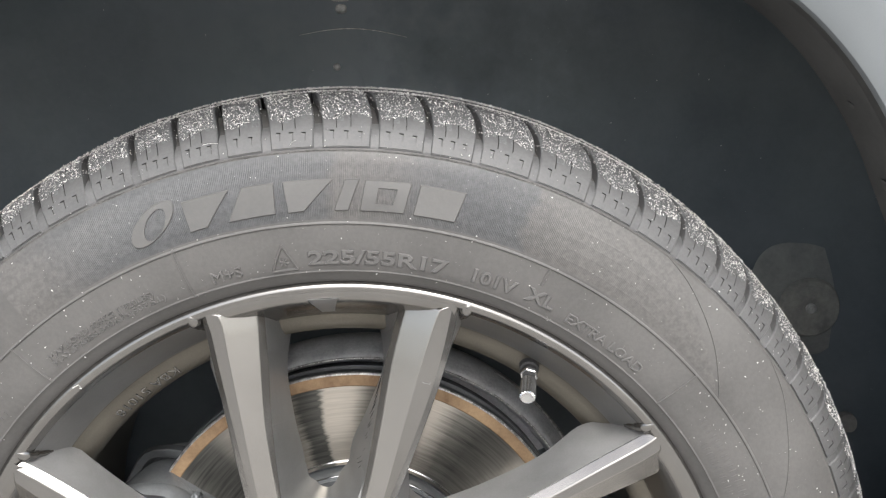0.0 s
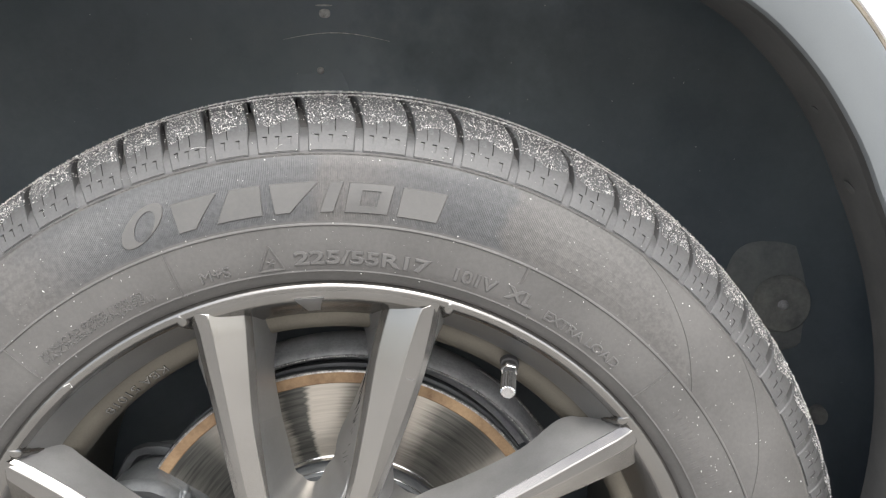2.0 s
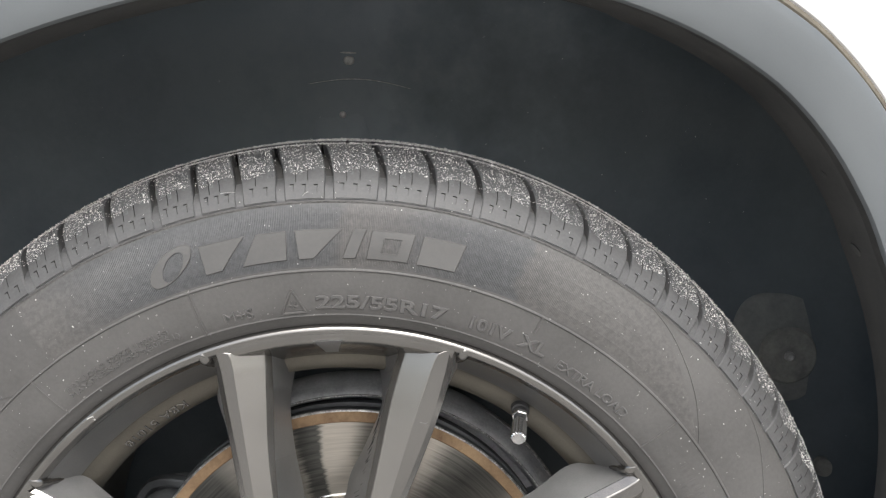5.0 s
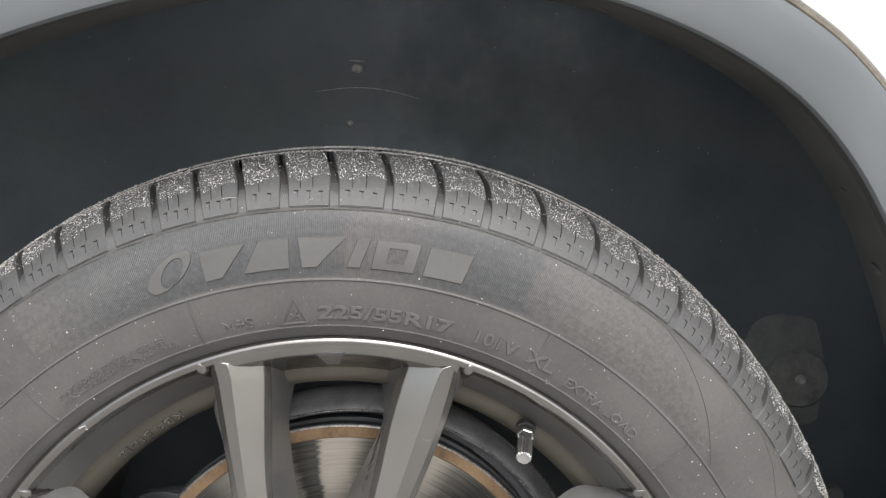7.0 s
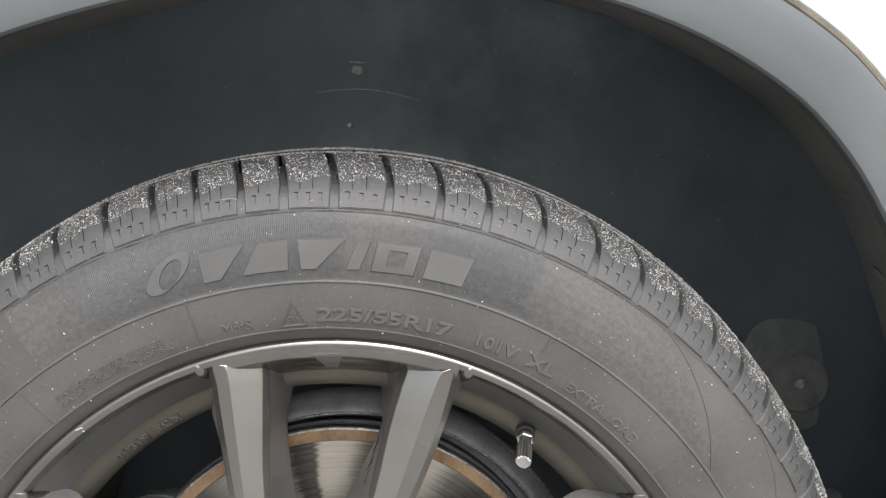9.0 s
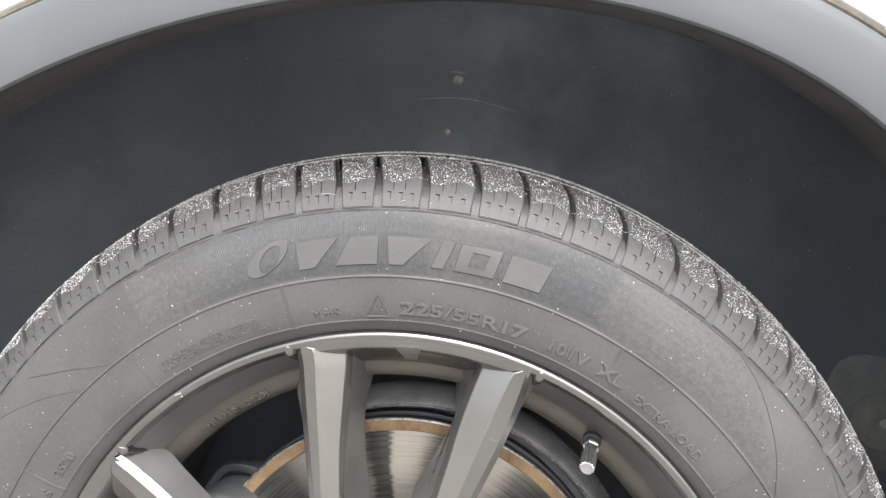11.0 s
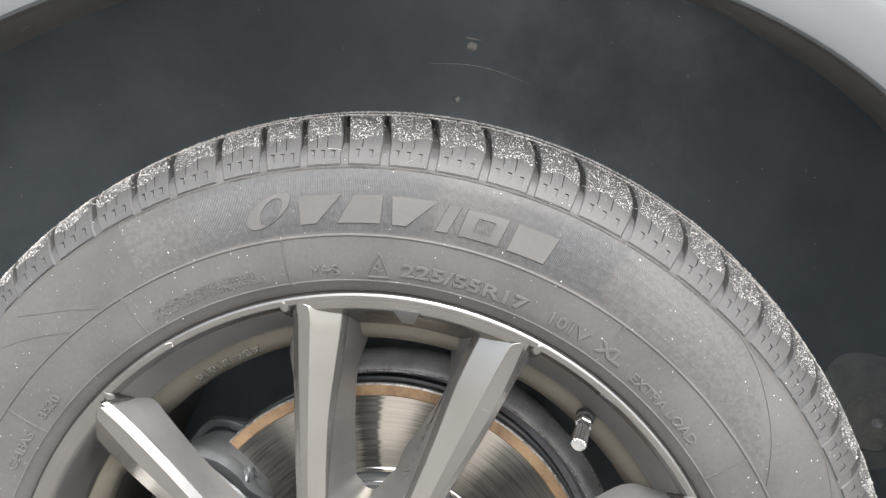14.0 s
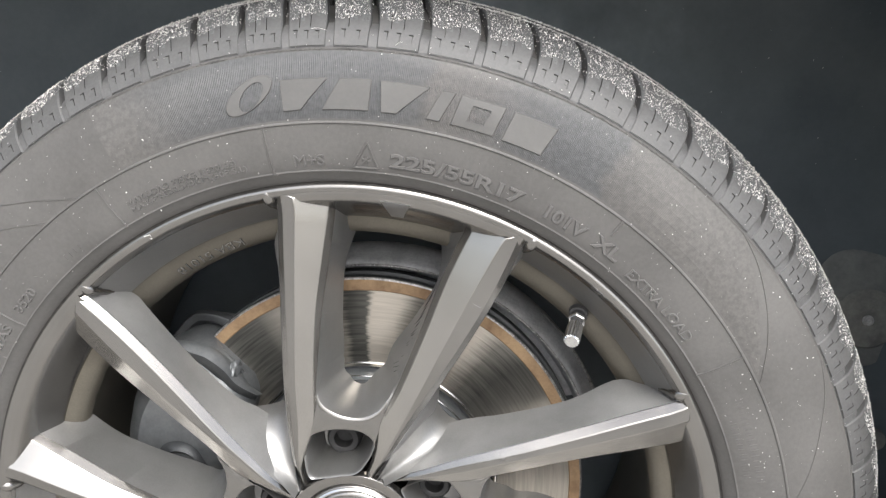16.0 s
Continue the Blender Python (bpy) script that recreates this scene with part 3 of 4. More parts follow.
# ---- spokes ----
def spoke_mesh(rows):
    """Loft along the spoke. Each row holds points (x, z, depth), all rows alike in number."""
    bm = bmesh.new()
    fine = []
    for k in range(len(rows[0])):
        start = [tuple(Vector(rows[0][k]).lerp(Vector(rows[1][k]), q / 3)) for q in range(3)]
        fine.append(start + rounded([r[k] for r in rows[1:]], 5))
    cols = [[bm.verts.new((x, y, z)) for x, z, y in line] for line in fine]
    for k, (a_, b) in enumerate(zip(cols, cols[1:])):
        for j in range(len(a_) - 1):
            f = bm.faces.new((a_[j], a_[j + 1], b[j + 1], b[j]))
            # faces of one casting take copies toned for the light they catch
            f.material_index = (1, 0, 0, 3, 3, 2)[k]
    bm.faces.new([c[0] for c in cols])
    bm.faces.new([c[-1] for c in cols][::-1])
    bmesh.ops.recalc_face_normals(bm, faces=bm.faces)
    return bm


def five(ob):
    """The same part at the other four places round the hub."""
    for k in range(1, 5):
        c = ob.copy()
        scene.collection.objects.link(c)
        c.rotation_euler = (0, radians(72 * k), 0)


# outer wall foot, its top, outer and inner edge of the flat crest, foot of the sloping face, inner edge, inner wall foot; millimetres, from rim to hub
SP1 = [[(-80, 205, 31), (-80.8, 216.5, 3.0), (-76.3, 217.2, -0.6), (-68.6, 216, -1.2), (-50.0, 220, 10.1), (-46.8, 220, 15.6), (-36, 206, 44)],
       [(-80, 193, 33), (-77.7, 205, 4.0), (-73.1, 205, -1.0), (-66, 205, -2.0), (-49.0, 205, 7.7), (-45.6, 205, 13.2), (-36, 192, 44)],
       [(-83, 176, 31), (-73.3, 180, 2.8), (-68.7, 180, -2.2), (-62.1, 180, -3.3), (-48.0, 180, 4.5), (-44.2, 180, 10.6), (-39, 168, 44)],
       [(-72, 147, 31), (-67, 147, 0.8), (-62.3, 147, -3.3), (-57.1, 147, -4.0), (-46.2, 147, 1.7), (-43.1, 147, 7.0), (-35.5, 136, 44)],
       [(-66, 106, 31), (-59.2, 105, -0.5), (-54.5, 105, -3.5), (-50.7, 105, -4.4), (-40.7, 105, 1.2), (-39.5, 105, 4.8), (-30, 103, 44)],
       [(-63, 76, 33), (-52.7, 75, 0.8), (-48.8, 75, -1.8), (-45.1, 75, -1.8), (-37.0, 76, 1.6), (-36.0, 76, 3.0), (-36.5, 74, 40)],
       [(-52, 44, 38), (-44.6, 45, 3.4), (-42.2, 45, 1.4), (-40.7, 45, 1.2), (-39.6, 45, 2.4), (-38.8, 45, 5.0), (-39.5, 44, 40)],
       [(-41, 16, 42), (-37, 20, 14), (-35, 21, 12), (-34, 21.5, 12), (-33.5, 22, 13), (-33.0, 22, 15), (-37, 19, 40)]]
SP2 = [[(71, 204, 30.5), (66.4, 219.5, 2.8), (61.8, 220.5, -0.6), (54.4, 217.5, -1.2), (36.5, 219, 10.9), (33.0, 220, 16.8), (14, 206, 44)],
       [(65.5, 193, 31), (63.4, 205, 2.6), (58.7, 205, -1.5), (50.2, 205, -2.0), (32.4, 205, 9.0), (28.6, 205, 15.2), (19.3, 192, 44)],
       [(60, 180, 30), (56.9, 180, 1.6), (52.3, 180, -3.0), (42.4, 180, -3.6), (26.3, 180, 6.4), (22.5, 180, 12.6), (20.5, 170, 44)],
       [(46.5, 147, 30), (45.8, 147, 0.8), (41.1, 147, -3.6), (33, 147, -4.6), (20.2, 147, 3.5), (16.8, 147, 9.2), (10.5, 143, 44)],
       [(36.5, 112, 30), (31.6, 110, 0.6), (26.9, 110, -3.5), (22.9, 110, -4.8), (12.5, 110, 1.8), (9.7, 110, 6.8), (-1, 115, 44)],
       [(36, 90, 31), (21.5, 85, 1.4), (17.6, 85, -2), (16, 85, -2.2), (6.0, 86, 1.6), (4.0, 86, 3.0), (3.5, 85, 42)],
       [(28, 62, 32), (12.8, 62, 2.6), (10.5, 62, 0.4), (9.3, 62, 0.2), (5.0, 62, 2.4), (3.5, 62, 5.0), (4.5, 60, 40)],
       [(16, 34, 34), (3, 35, 13), (1.5, 35, 11), (0.5, 35, 11), (-0.5, 36, 12), (-1.0, 36, 14), (3, 34, 40)]]
mm = lambda rows: [[(x / 1000, z / 1000, y / 1000) for x, z, y in r] for r in rows]
for rows in (mm(SP1), mm(SP2)):
    ob = part("spoke", spoke_mesh(rows), [M_RIM, M_RIM_TONED, M_RIM_INNER, M_POCKET], wheel, angle=0.35)
    bev = ob.modifiers.new("soft_edges", "BEVEL")
    bev.width, bev.segments, bev.limit_method, bev.angle_limit = 0.0013, 2, "ANGLE", 0.35
    five(ob)


def skin(bm, lines):
    """Faces between lines of points (x, z, depth) in millimetres."""
    cols = [[bm.verts.new((x / 1000, y / 1000, z / 1000)) for x, z, y in line] for line in lines]
    for p, q in zip(cols, cols[1:]):
        for j in range(len(p) - 1):
            bm.faces.new((p[j], p[j + 1], q[j + 1], q[j]))
    return cols


def inner_wall(rows, z, u):
    """A point of a spoke's inner wall in millimetres: height, and 0 at its front to 1 at its back."""
    pairs = [(r[5], r[6]) for r in rows]
    for (d0, g0), (d1, g1) in zip(pairs, pairs[1:]):
        if d1[1] <= z <= d0[1]:
            f = (z - d1[1]) / (d0[1] - d1[1])
            return Vector(d1).lerp(Vector(d0), f).lerp(Vector(g1).lerp(Vector(g0), f), u)


def web_mesh():
    """The bowl at the foot of each pair, and the face with the bolt pocket under it."""
    bm = bmesh.new()
    edge = rounded([(-47.5, 142, 15.5), (-44.8, 122, 12.5), (-40.7, 106, 8.8), (-37.6, 94.5, 5.2), (-33.5, 89.8, 3.2), (-28.5, 87.2, 2.6), (-22, 85.6, 2.3), (-15.5, 85.5, 2.3),
                    (-9, 86.4, 2.4), (-3.6, 88.2, 2.7), (1, 92.5, 3.4), (5.6, 100.5, 5.4), (9.2, 110.5, 9.2), (15.4, 130, 13.6), (20, 148, 15.8)], 4)
    foot = rounded([(-38.5, 136, 44), (-33, 119, 44), (-27.5, 104, 43.5), (-25, 97.5, 43), (-22.5, 93.5, 42), (-20.3, 91.6, 41.5), (-17.7, 90.8, 41), (-15, 90.7, 41),
                    (-12.6, 92, 41), (-10.2, 95.2, 42), (-7.5, 100.5, 43), (-4.5, 106.5, 43.5), (-1, 115, 44), (6.5, 126.5, 44), (13, 143, 44)], 4)
    hidden = []
    for c, d in zip(edge, foot):
        out = Vector((c[0] - d[0], c[1] - d[1])).normalized() * 3.0
        hidden.append((c[0] + out.x, c[1] + out.y, c[2] + 0.5))
    lines = [hidden]
    for f in (0.0, 0.05, 0.12, 0.22, 0.35, 0.5, 0.68, 0.85, 1.0):
        line = []
        for q, (c, d) in enumerate(zip(edge, foot)):
            even = min(1.0, min(q, len(edge) - 1 - q) / 14)
            g = f + (0.75 * f ** 1.5 - 0.75 * f) * even
            p = Vector((c[0] + (d[0] - c[0]) * f, c[1] + (d[1] - c[1]) * f, c[2] + (d[2] - c[2]) * g))
            from_end = min(q, len(edge) - 1 - q) / 4
            w = min(1.0, max(0.0, (4.0 - from_end) / 3.2))
            left_side = q < len(edge) / 2
            proud = 0.25 - 1.2 * max(0.0, 1.0 - from_end / 1.8)
            on = inner_wall(SP1 if left_side else SP2, c[1], 0.07 + 0.93 * f) + Vector((proud if left_side else -proud, 0, 0))
            line.append(tuple(p.lerp(on, w * w * (3 - 2 * w))))
        lines.append(line)
    skin(bm, lines)
    for f in bm.faces:
        f.material_index = 1
    crest = rounded([(-38.6, 97, 5.9), (-33.5, 89.8, 3.2), (-22, 85.6, 2.3), (-9, 86.4, 2.4), (1, 92.5, 3.4), (6.3, 102, 5.9)], 5)
    brow = rounded([(-40.2, 63, 2.4), (-35, 69.2, 2.2), (-24, 75, 2.0), (-10, 77.6, 2.0), (-0.4, 74.6, 2.2), (3, 70, 2.4)], 5)
    lines = []
    for f in (0.0, 0.06, 0.2, 0.5, 0.8, 0.95, 1.0):
        sink = {0.0: 0.0, 0.06: -0.5, 0.2: -0.9, 0.5: -1.0, 0.8: -0.9, 0.95: -0.5, 1.0: 0.3}[f]
        lines.append([(c[0] + (d[0] - c[0]) * f, c[1] + (d[1] - c[1]) * f, c[2] + (d[2] - c[2]) * f + sink) for c, d in zip(crest, brow)])
    skin(bm, lines)
    rim = [(-40.2, 63, 2.8), (-35, 69.2, 2.6), (-24, 75, 2.4), (-10, 77.6, 2.4), (-0.4, 74.6, 2.6), (2.7, 70, 2.8), (0.5, 58.6, 3.2), (-5.1, 47.8, 3.6), (-15.3, 43.4, 3.8), (-25.5, 39.4, 3.8), (-33.4, 38.3, 3.8), (-38.2, 51.6, 3.2)]
    loop = []
    n = len(rim)
    for i in range(n):
        a_, b, c, d = [Vector(rim[(i + k) % n]) for k in (-1, 0, 1, 2)]
        for k in range(4):
            t = k / 4
            loop.append(0.5 * ((2 * b) + (c - a_) * t + (2 * a_ - 5 * b + 4 * c - d) * t * t + (3 * b - a_ - 3 * c + d) * t ** 3))
    mid = Vector((-19.5, 57, 0))
    rings = []
    for s, dy in ((1.04, -0.2), (1.0, 0.4), (0.965, 2.0), (0.92, 8.0), (0.88, 16.0), (0.82, 28.0), (0.78, 36.0), (0.3, 38.0)):
        rings.append([(mid.x + (p.x - mid.x) * s, mid.y + (p.y - mid.y) * s, p.z + dy) for p in loop])
    rings = [r + r[:1] for r in rings]
    outside = set(bm.faces)
    cols = skin(bm, rings)
    for f in bm.faces:
        if f not in outside:
            f.material_index = 1
    bmesh.ops.remove_doubles(bm, verts=bm.verts, dist=1e-6)
    bm.faces.new([v for v in cols[-1][:-1] if v.is_valid]).material_index = 1
    bmesh.ops.recalc_face_normals(bm, faces=bm.faces)
    return bm


five(part("hub_web", web_mesh(), [M_RIM, M_RIM_INNER], wheel, angle=0.7))

# the valley between one pair and the next
vm = bmesh.new()
lines = []
for f, y, t0, t1 in ((1.0, 41, 46, 76), (0.97, 34, 47, 76), (0.92, 28, 48.5, 76), (0.84, 21.5, 51, 76), (0.74, 16, 55, 76), (0.62, 12, 60, 77), (0.50, 9.5, 66, 78), (0.40, 8.5, 72, 80)):
    line = []
    for k in range(9):
        a_ = radians(t0 + (t1 - t0) * k / 8)
        r = 46 + (93 + 16 * (abs(k - 4) / 4) ** 1.8 - 46) * (f - 0.4) / 0.6
        line.append((r * math.cos(a_), r * math.sin(a_), y - 7.0 * (abs(k - 4) / 4) ** 2.0))
    lines.append(line)
fine = [rounded([l[k] for l in lines], 3) for k in range(9)]
skin(vm, fine)
bmesh.ops.recalc_face_normals(vm, faces=vm.faces)
five(part("hub_valley", vm, M_RIM_INNER, wheel, angle=1.4))

# between the two spokes of a pair the rim's slope reaches further in
bm = bmesh.new()
cols = revolve(bm, [(0.2316, 0.0010), (0.2308, -0.0005), (0.2290, -0.0010), (0.2262, -0.0006), (0.2240, 0.0004), (0.2226, 0.0018), (0.2200, 0.0055), (0.2150, 0.0150), (0.2100, 0.0248), (0.2088, 0.0268), (0.2082, 0.0295), (0.2084, 0.0400)], a0=73.6, a1=109.4, n=36)
five(part("rim_bridge", bm, M_RIM, wheel, angle=0.6))

# a small pale raised pad in the middle of the bridge
pm = bmesh.new()
rows = []
for r, y, half in ((0.2250, -0.0002, 2.3), (0.2243, 0.0002, 1.9), (0.2226, 0.0018, 1.75), (0.2200, 0.0055, 1.55), (0.2150, 0.0150, 1.2), (0.2112, 0.0226, 1.0), (0.2106, 0.0246, 1.2)):
    out = 0.0 if len(rows) in (0, 6) else 0.0015
    rows.append([pm.verts.new(polar(r + (q == 1 or q == 2) * out * 0.4, 92.7 + half * s, y + (0.0009 if q in (0, 3) else -out))) for q, s in enumerate((-1.25, -1.0, 1.0, 1.25))])
for p, q in zip(rows, rows[1:]):
    for j in range(3):
        pm.faces.new((p[j], p[j + 1], q[j + 1], q[j]))
bmesh.ops.recalc_face_normals(pm, faces=pm.faces)
part("bridge_pad", pm, M_RIM_TONED, wheel, angle=0.4)

# a cast bead where each spoke meets the lip
def bead(deg):
    bm = bmesh.new()
    tube(bm, rounded([polar(0.2185, deg, 0.0190), polar(0.2232, deg, 0.0098), polar(0.2262, deg, 0.0044), polar(0.2288, deg, 0.0024), polar(0.2322, deg, 0.0030)], 4),
         [0.0018] * 2 + [0.0026] * 3 + [0.0034] * 4 + [0.0039] * 6 + [0.0032] * 2, 20)
    return bm


five(part("lip_bead", bead(111.5), M_RIM, wheel, angle=1.2))
five(part("lip_bead", bead(72.1), M_RIM, wheel, angle=1.2))

# ---- hub, cap, bolts ----
hb = bmesh.new()
revolve(hb, [(0.0001, 0.0430), (0.060, 0.0440), (0.070, 0.0490), (0.072, 0.0540), (0.0001, 0.0550)], n=90)
revolve(hb, rounded([(0.0328, 0.014), (0.0333, 0.0092), (0.0345, 0.0082), (0.0360, 0.0100), (0.0372, 0.0150), (0.0378, 0.0300), (0.0378, 0.042)], 4), n=90)
revolve(hb, rounded([(0.0360, 0.0100), (0.0372, 0.0080), (0.0400, 0.0066), (0.0432, 0.0056), (0.0452, 0.0062), (0.0458, 0.0110)], 3), n=90)
part("hub", hb, M_RIM, wheel, angle=0.6)
cb = bmesh.new()
revolve(cb, rounded([(0.0001, 0.0062), (0.0170, 0.0064), (0.0280, 0.0078), (0.0315, 0.0102), (0.0323, 0.0150)], 5), n=72)
part("centre_cap", cb, M_RIM, wheel, "plain gunmetal centre cap")
rb = bmesh.new()
revolve(rb, [(0.0316, 0.0100), (0.0322, 0.0076), (0.0333, 0.0070), (0.0342, 0.0078), (0.0345, 0.0110)], n=90)
part("cap_ring", rb, M_CHROME, wheel, "thin bright ring round the cap")


def bolt_mesh():
    bm = bmesh.new()
    turned(bm, (0, 0.040, 0), (0, 0, 0), [(0.0, 0.0165), (0.0035, 0.0165), (0.0055, 0.0150), (0.0060, 0.0118), (0.0150, 0.0110), (0.0165, 0.0098), (0.0165, 0.0072), (0.0160, 0.0064), (0.0075, 0.0060)], n=24)
    bmesh.ops.recalc_face_normals(bm, faces=bm.faces)
    return bm


bolt = part("wheel_bolt", bolt_mesh(), M_BLACK, wheel, "dark steel wheel bolt in its pocket")
for k in range(5):
    b = bolt if k == 0 else bolt.copy()
    if k:
        scene.collection.objects.link(b)
    b.location = polar(0.0575, 109.7 - 72 * k, 0.0065)

# ---- valve ----
foot, tip = polar(0.2058, 57.5, 0.0310), polar(0.1950, 57.35, 0.0005)
ax = (tip - foot).normalized()
L = (tip - foot).length
vb = bmesh.new()
turned(vb, foot - ax * 0.004, tip, [(0.0, 0.0065), (0.004, 0.0065), (0.0045, 0.0058), (0.0085, 0.0058), (0.009, 0.0046), (0.0125, 0.0046), (0.013, 0.0038), (L - 0.008, 0.0038)], n=6 * 4)
part("valve_stem", vb, M_BLACK, wheel, "black valve stem with a metal nut")
vc = bmesh.new()
turned(vc, foot, tip, [(L - 0.0170, 0.0040), (L - 0.0165, 0.0047), (L - 0.003, 0.0050), (L - 0.0005, 0.0049), (L, 0.0042), (L - 0.0004, 0.0022), (L - 0.0002, 0.0004)], n=32, flutes=16, depth=0.0007)
part("valve_cap", vc, M_CHROME, wheel, "bright knurled metal valve cap", angle=0.3)
vn = bmesh.new()
turned(vn, foot, tip, [(0.0085, 0.0052), (0.009, 0.0056), (0.0112, 0.0056), (0.0117, 0.0050)], n=6)
part("valve_nut", vn, M_CHROME, wheel, "small bright hexagon nut", smooth=False)


def band_y(r):
    line = [SLOPE[-1]] + BAND
    for (r0, y0), (r1, y1) in zip(line, line[1:]):
        if r1 <= r <= r0:
            return y0 + (y1 - y0) * (r - r0) / (r1 - r0)
    return 0.034


lettering("KBA 51018", 134.4, 120.7, 0.1990, 0.0052, 0.0006, 0.0, band_y, True, wheel, M_RIM)

# ---- brake ----
db = bmesh.new()
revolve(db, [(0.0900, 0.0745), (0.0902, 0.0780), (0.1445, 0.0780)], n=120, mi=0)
revolve(db, [(0.1445, 0.0780), (0.1452, 0.0774), (0.1524, 0.0776)], n=120, mi=1)
revolve(db, [(0.1524, 0.0776), (0.1534, 0.0783), (0.1539, 0.0798)], n=120, mi=2)
revolve(db, [(0.1539, 0.0798), (0.1537, 0.0860), (0.1497, 0.0870), (0.1497, 0.0930), (0.1537, 0.0940), (0.1537, 0.1020), (0.0920, 0.1030)], n=120, mi=3)
bmesh.ops.remove_doubles(db, verts=db.verts, dist=1e-6)
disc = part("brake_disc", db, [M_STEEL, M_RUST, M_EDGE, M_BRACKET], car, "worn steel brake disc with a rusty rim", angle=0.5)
disc.location = (0, 0, R_TYRE)
hat = bmesh.new()
revolve(hat, rounded([(0.0300, 0.0620), (0.0800, 0.0620), (0.0850, 0.0635), (0.0870, 0.0680), (0.0872, 0.0765), (0.0878, 0.0776), (0.0912, 0.0780)], 3), n=120)
part("disc_hat", hat, M_CAST, disc, "grey bell of the disc with a bright ring")
for r, y, thick in ((0.0914, 0.0774, 0.0011), (0.0866, 0.0652, 0.0006)):
    hr = bmesh.new()
    revolve(hr, [(r + thick * math.cos(q), y - thick * math.sin(q)) for q in (0.0, 0.8, 1.57, 2.34, 3.14)], n=120)
    part("hat_ring", hr, M_CHROME, disc, "thin bright turned ring")
sb = bmesh.new()
revolve(sb, rounded([(0.1000, 0.114), (0.1500, 0.110), (0.1550, 0.104), (0.1575, 0.094), (0.1600, 0.0900), (0.1635, 0.093), (0.1670, 0.100)], 3), a0=33, a1=113, n=60, centre=(0.004, 0))
revolve(sb, [(0.1670, 0.100), (0.1705, 0.107), (0.1700, 0.118), (0.1000, 0.122)], a0=33, a1=113, n=60, centre=(0.004, 0))
shield = part("dust_shield", sb, M_SHIELD, car, "dark pressed-steel dust shield with a worn bright edge")
shield.location = (0, 0, R_TYRE)
se = bmesh.new()
tube(se, [polar(0.1602, 34 + 78 * k / 90, 0.0898) + Vector((0.004, 0, 0)) for k in range(91)], 0.0009, 6)
part("shield_edge", se, M_EDGE, shield, "scuffed bright edge")
se = bmesh.new()
tube(se, [polar(0.1704, 33.2 + 24 * k / 30, 0.1068) + Vector((0.004, 0, 0)) for k in range(31)], [0.0016 - 0.0012 * k / 30 for k in range(31)], 8)
part("shield_edge", se, M_EDGE, shield, "worn bright rolled edge")


def caliper():
    bm = bmesh.new()
    secs = [(146, 0.116, 0.150), (149, 0.106, 0.160), (154, 0.100, 0.170), (162, 0.097, 0.175), (172, 0.096, 0.178), (182, 0.098, 0.176), (190, 0.104, 0.170)]
    rows = []
    for k, (a_, r0, r1) in enumerate(secs):
        y0 = 0.056 if 0 < k < 6 else 0.066
        if k == 2:
            y0 = 0.050
        row = [(r0, 0.096), (r0 - 0.002, y0 + 0.010), (r0 + 0.006, y0 + 0.002), (r0 + 0.020, y0), (r1 - 0.030, y0 + 0.003), (r1 - 0.012, y0 - 0.001), (r1 - 0.002, y0 + 0.008), (r1 + 0.004, 0.080), (r1 + 0.003, 0.125), (r0, 0.125)]
        rows.append([polar(r, a_, y) for r, y in row])
    cols = []
    for j in range(len(rows[0])):
        cols.append([bm.verts.new(q) for q in rounded([r[j] for r in rows], 5)])
    m = len(cols)
    for j in range(m):
        a_, b = cols[j], cols[(j + 1) % m]
        for i in range(len(a_) - 1):
            bm.faces.new((a_[i], a_[i + 1], b[i + 1], b[i]))
    bm.faces.new([c[0] for c in cols])
    bm.faces.new([c[-1] for c in cols][::-1])
    bmesh.ops.recalc_face_normals(bm, faces=bm.faces)
    return bm


cal = part("brake_caliper", caliper(), M_CAST, car, "grey cast brake caliper over the disc", angle=0.7)
cal.location = (0, 0, R_TYRE)
outline = [(-166, 64), (-159, 77), (-153, 88), (-147, 94.5), (-139, 97), (-130, 97.5), (-121, 96), (-114, 90), (-116, 78), (-130, 66), (-148, 58)]
brk = bmesh.new()
rings = []
for grow, y in ((1.0, 0.0950), (1.0, 0.0905), (0.96, 0.0885), (0.88, 0.0880), (0.66, 0.0885), (0.55, 0.0950), (0.42, 0.0975)):
    rings.append([brk.verts.new(((-138 + (x + 138) * grow) / 1000, y, (79 + (z - 79) * grow) / 1000)) for x, z in outline])
for p, q in zip(rings, rings[1:]):
    for j in range(len(outline)):
        brk.faces.new((p[j], p[(j + 1) % len(outline)], q[(j + 1) % len(outline)], q[j]))
brk.faces.new(rings[-1])
bmesh.ops.recalc_face_normals(brk, faces=brk.faces)
part("caliper_bracket", brk, M_BRACKET, cal, "dark cast bracket behind the disc", angle=0.5)
ridge = [(-150, 88, 53), (-141, 86.5, 50), (-134.7, 83.5, 49), (-123.5, 82.3, 48.5), (-109.8, 75.7, 48.5), (-101, 67.9, 49), (-93.8, 63.6, 51), (-86, 59, 55)]
brow = [(-153, 85, 57), (-142, 87.3, 57), (-131.5, 87.6, 57), (-120.5, 86, 57), (-110.5, 80, 57), (-100, 71, 57), (-91.5, 62.5, 58), (-84, 57.5, 61)]
foot = [(-158, 76, 62), (-149, 74, 60), (-141, 71, 59), (-130, 69, 58.5), (-117, 63, 58.5), (-107, 56, 58.5), (-99, 52, 60), (-90, 50, 64)]
cr = bmesh.new()
rows = [rounded(r, 4) for r in (brow, ridge, foot)]
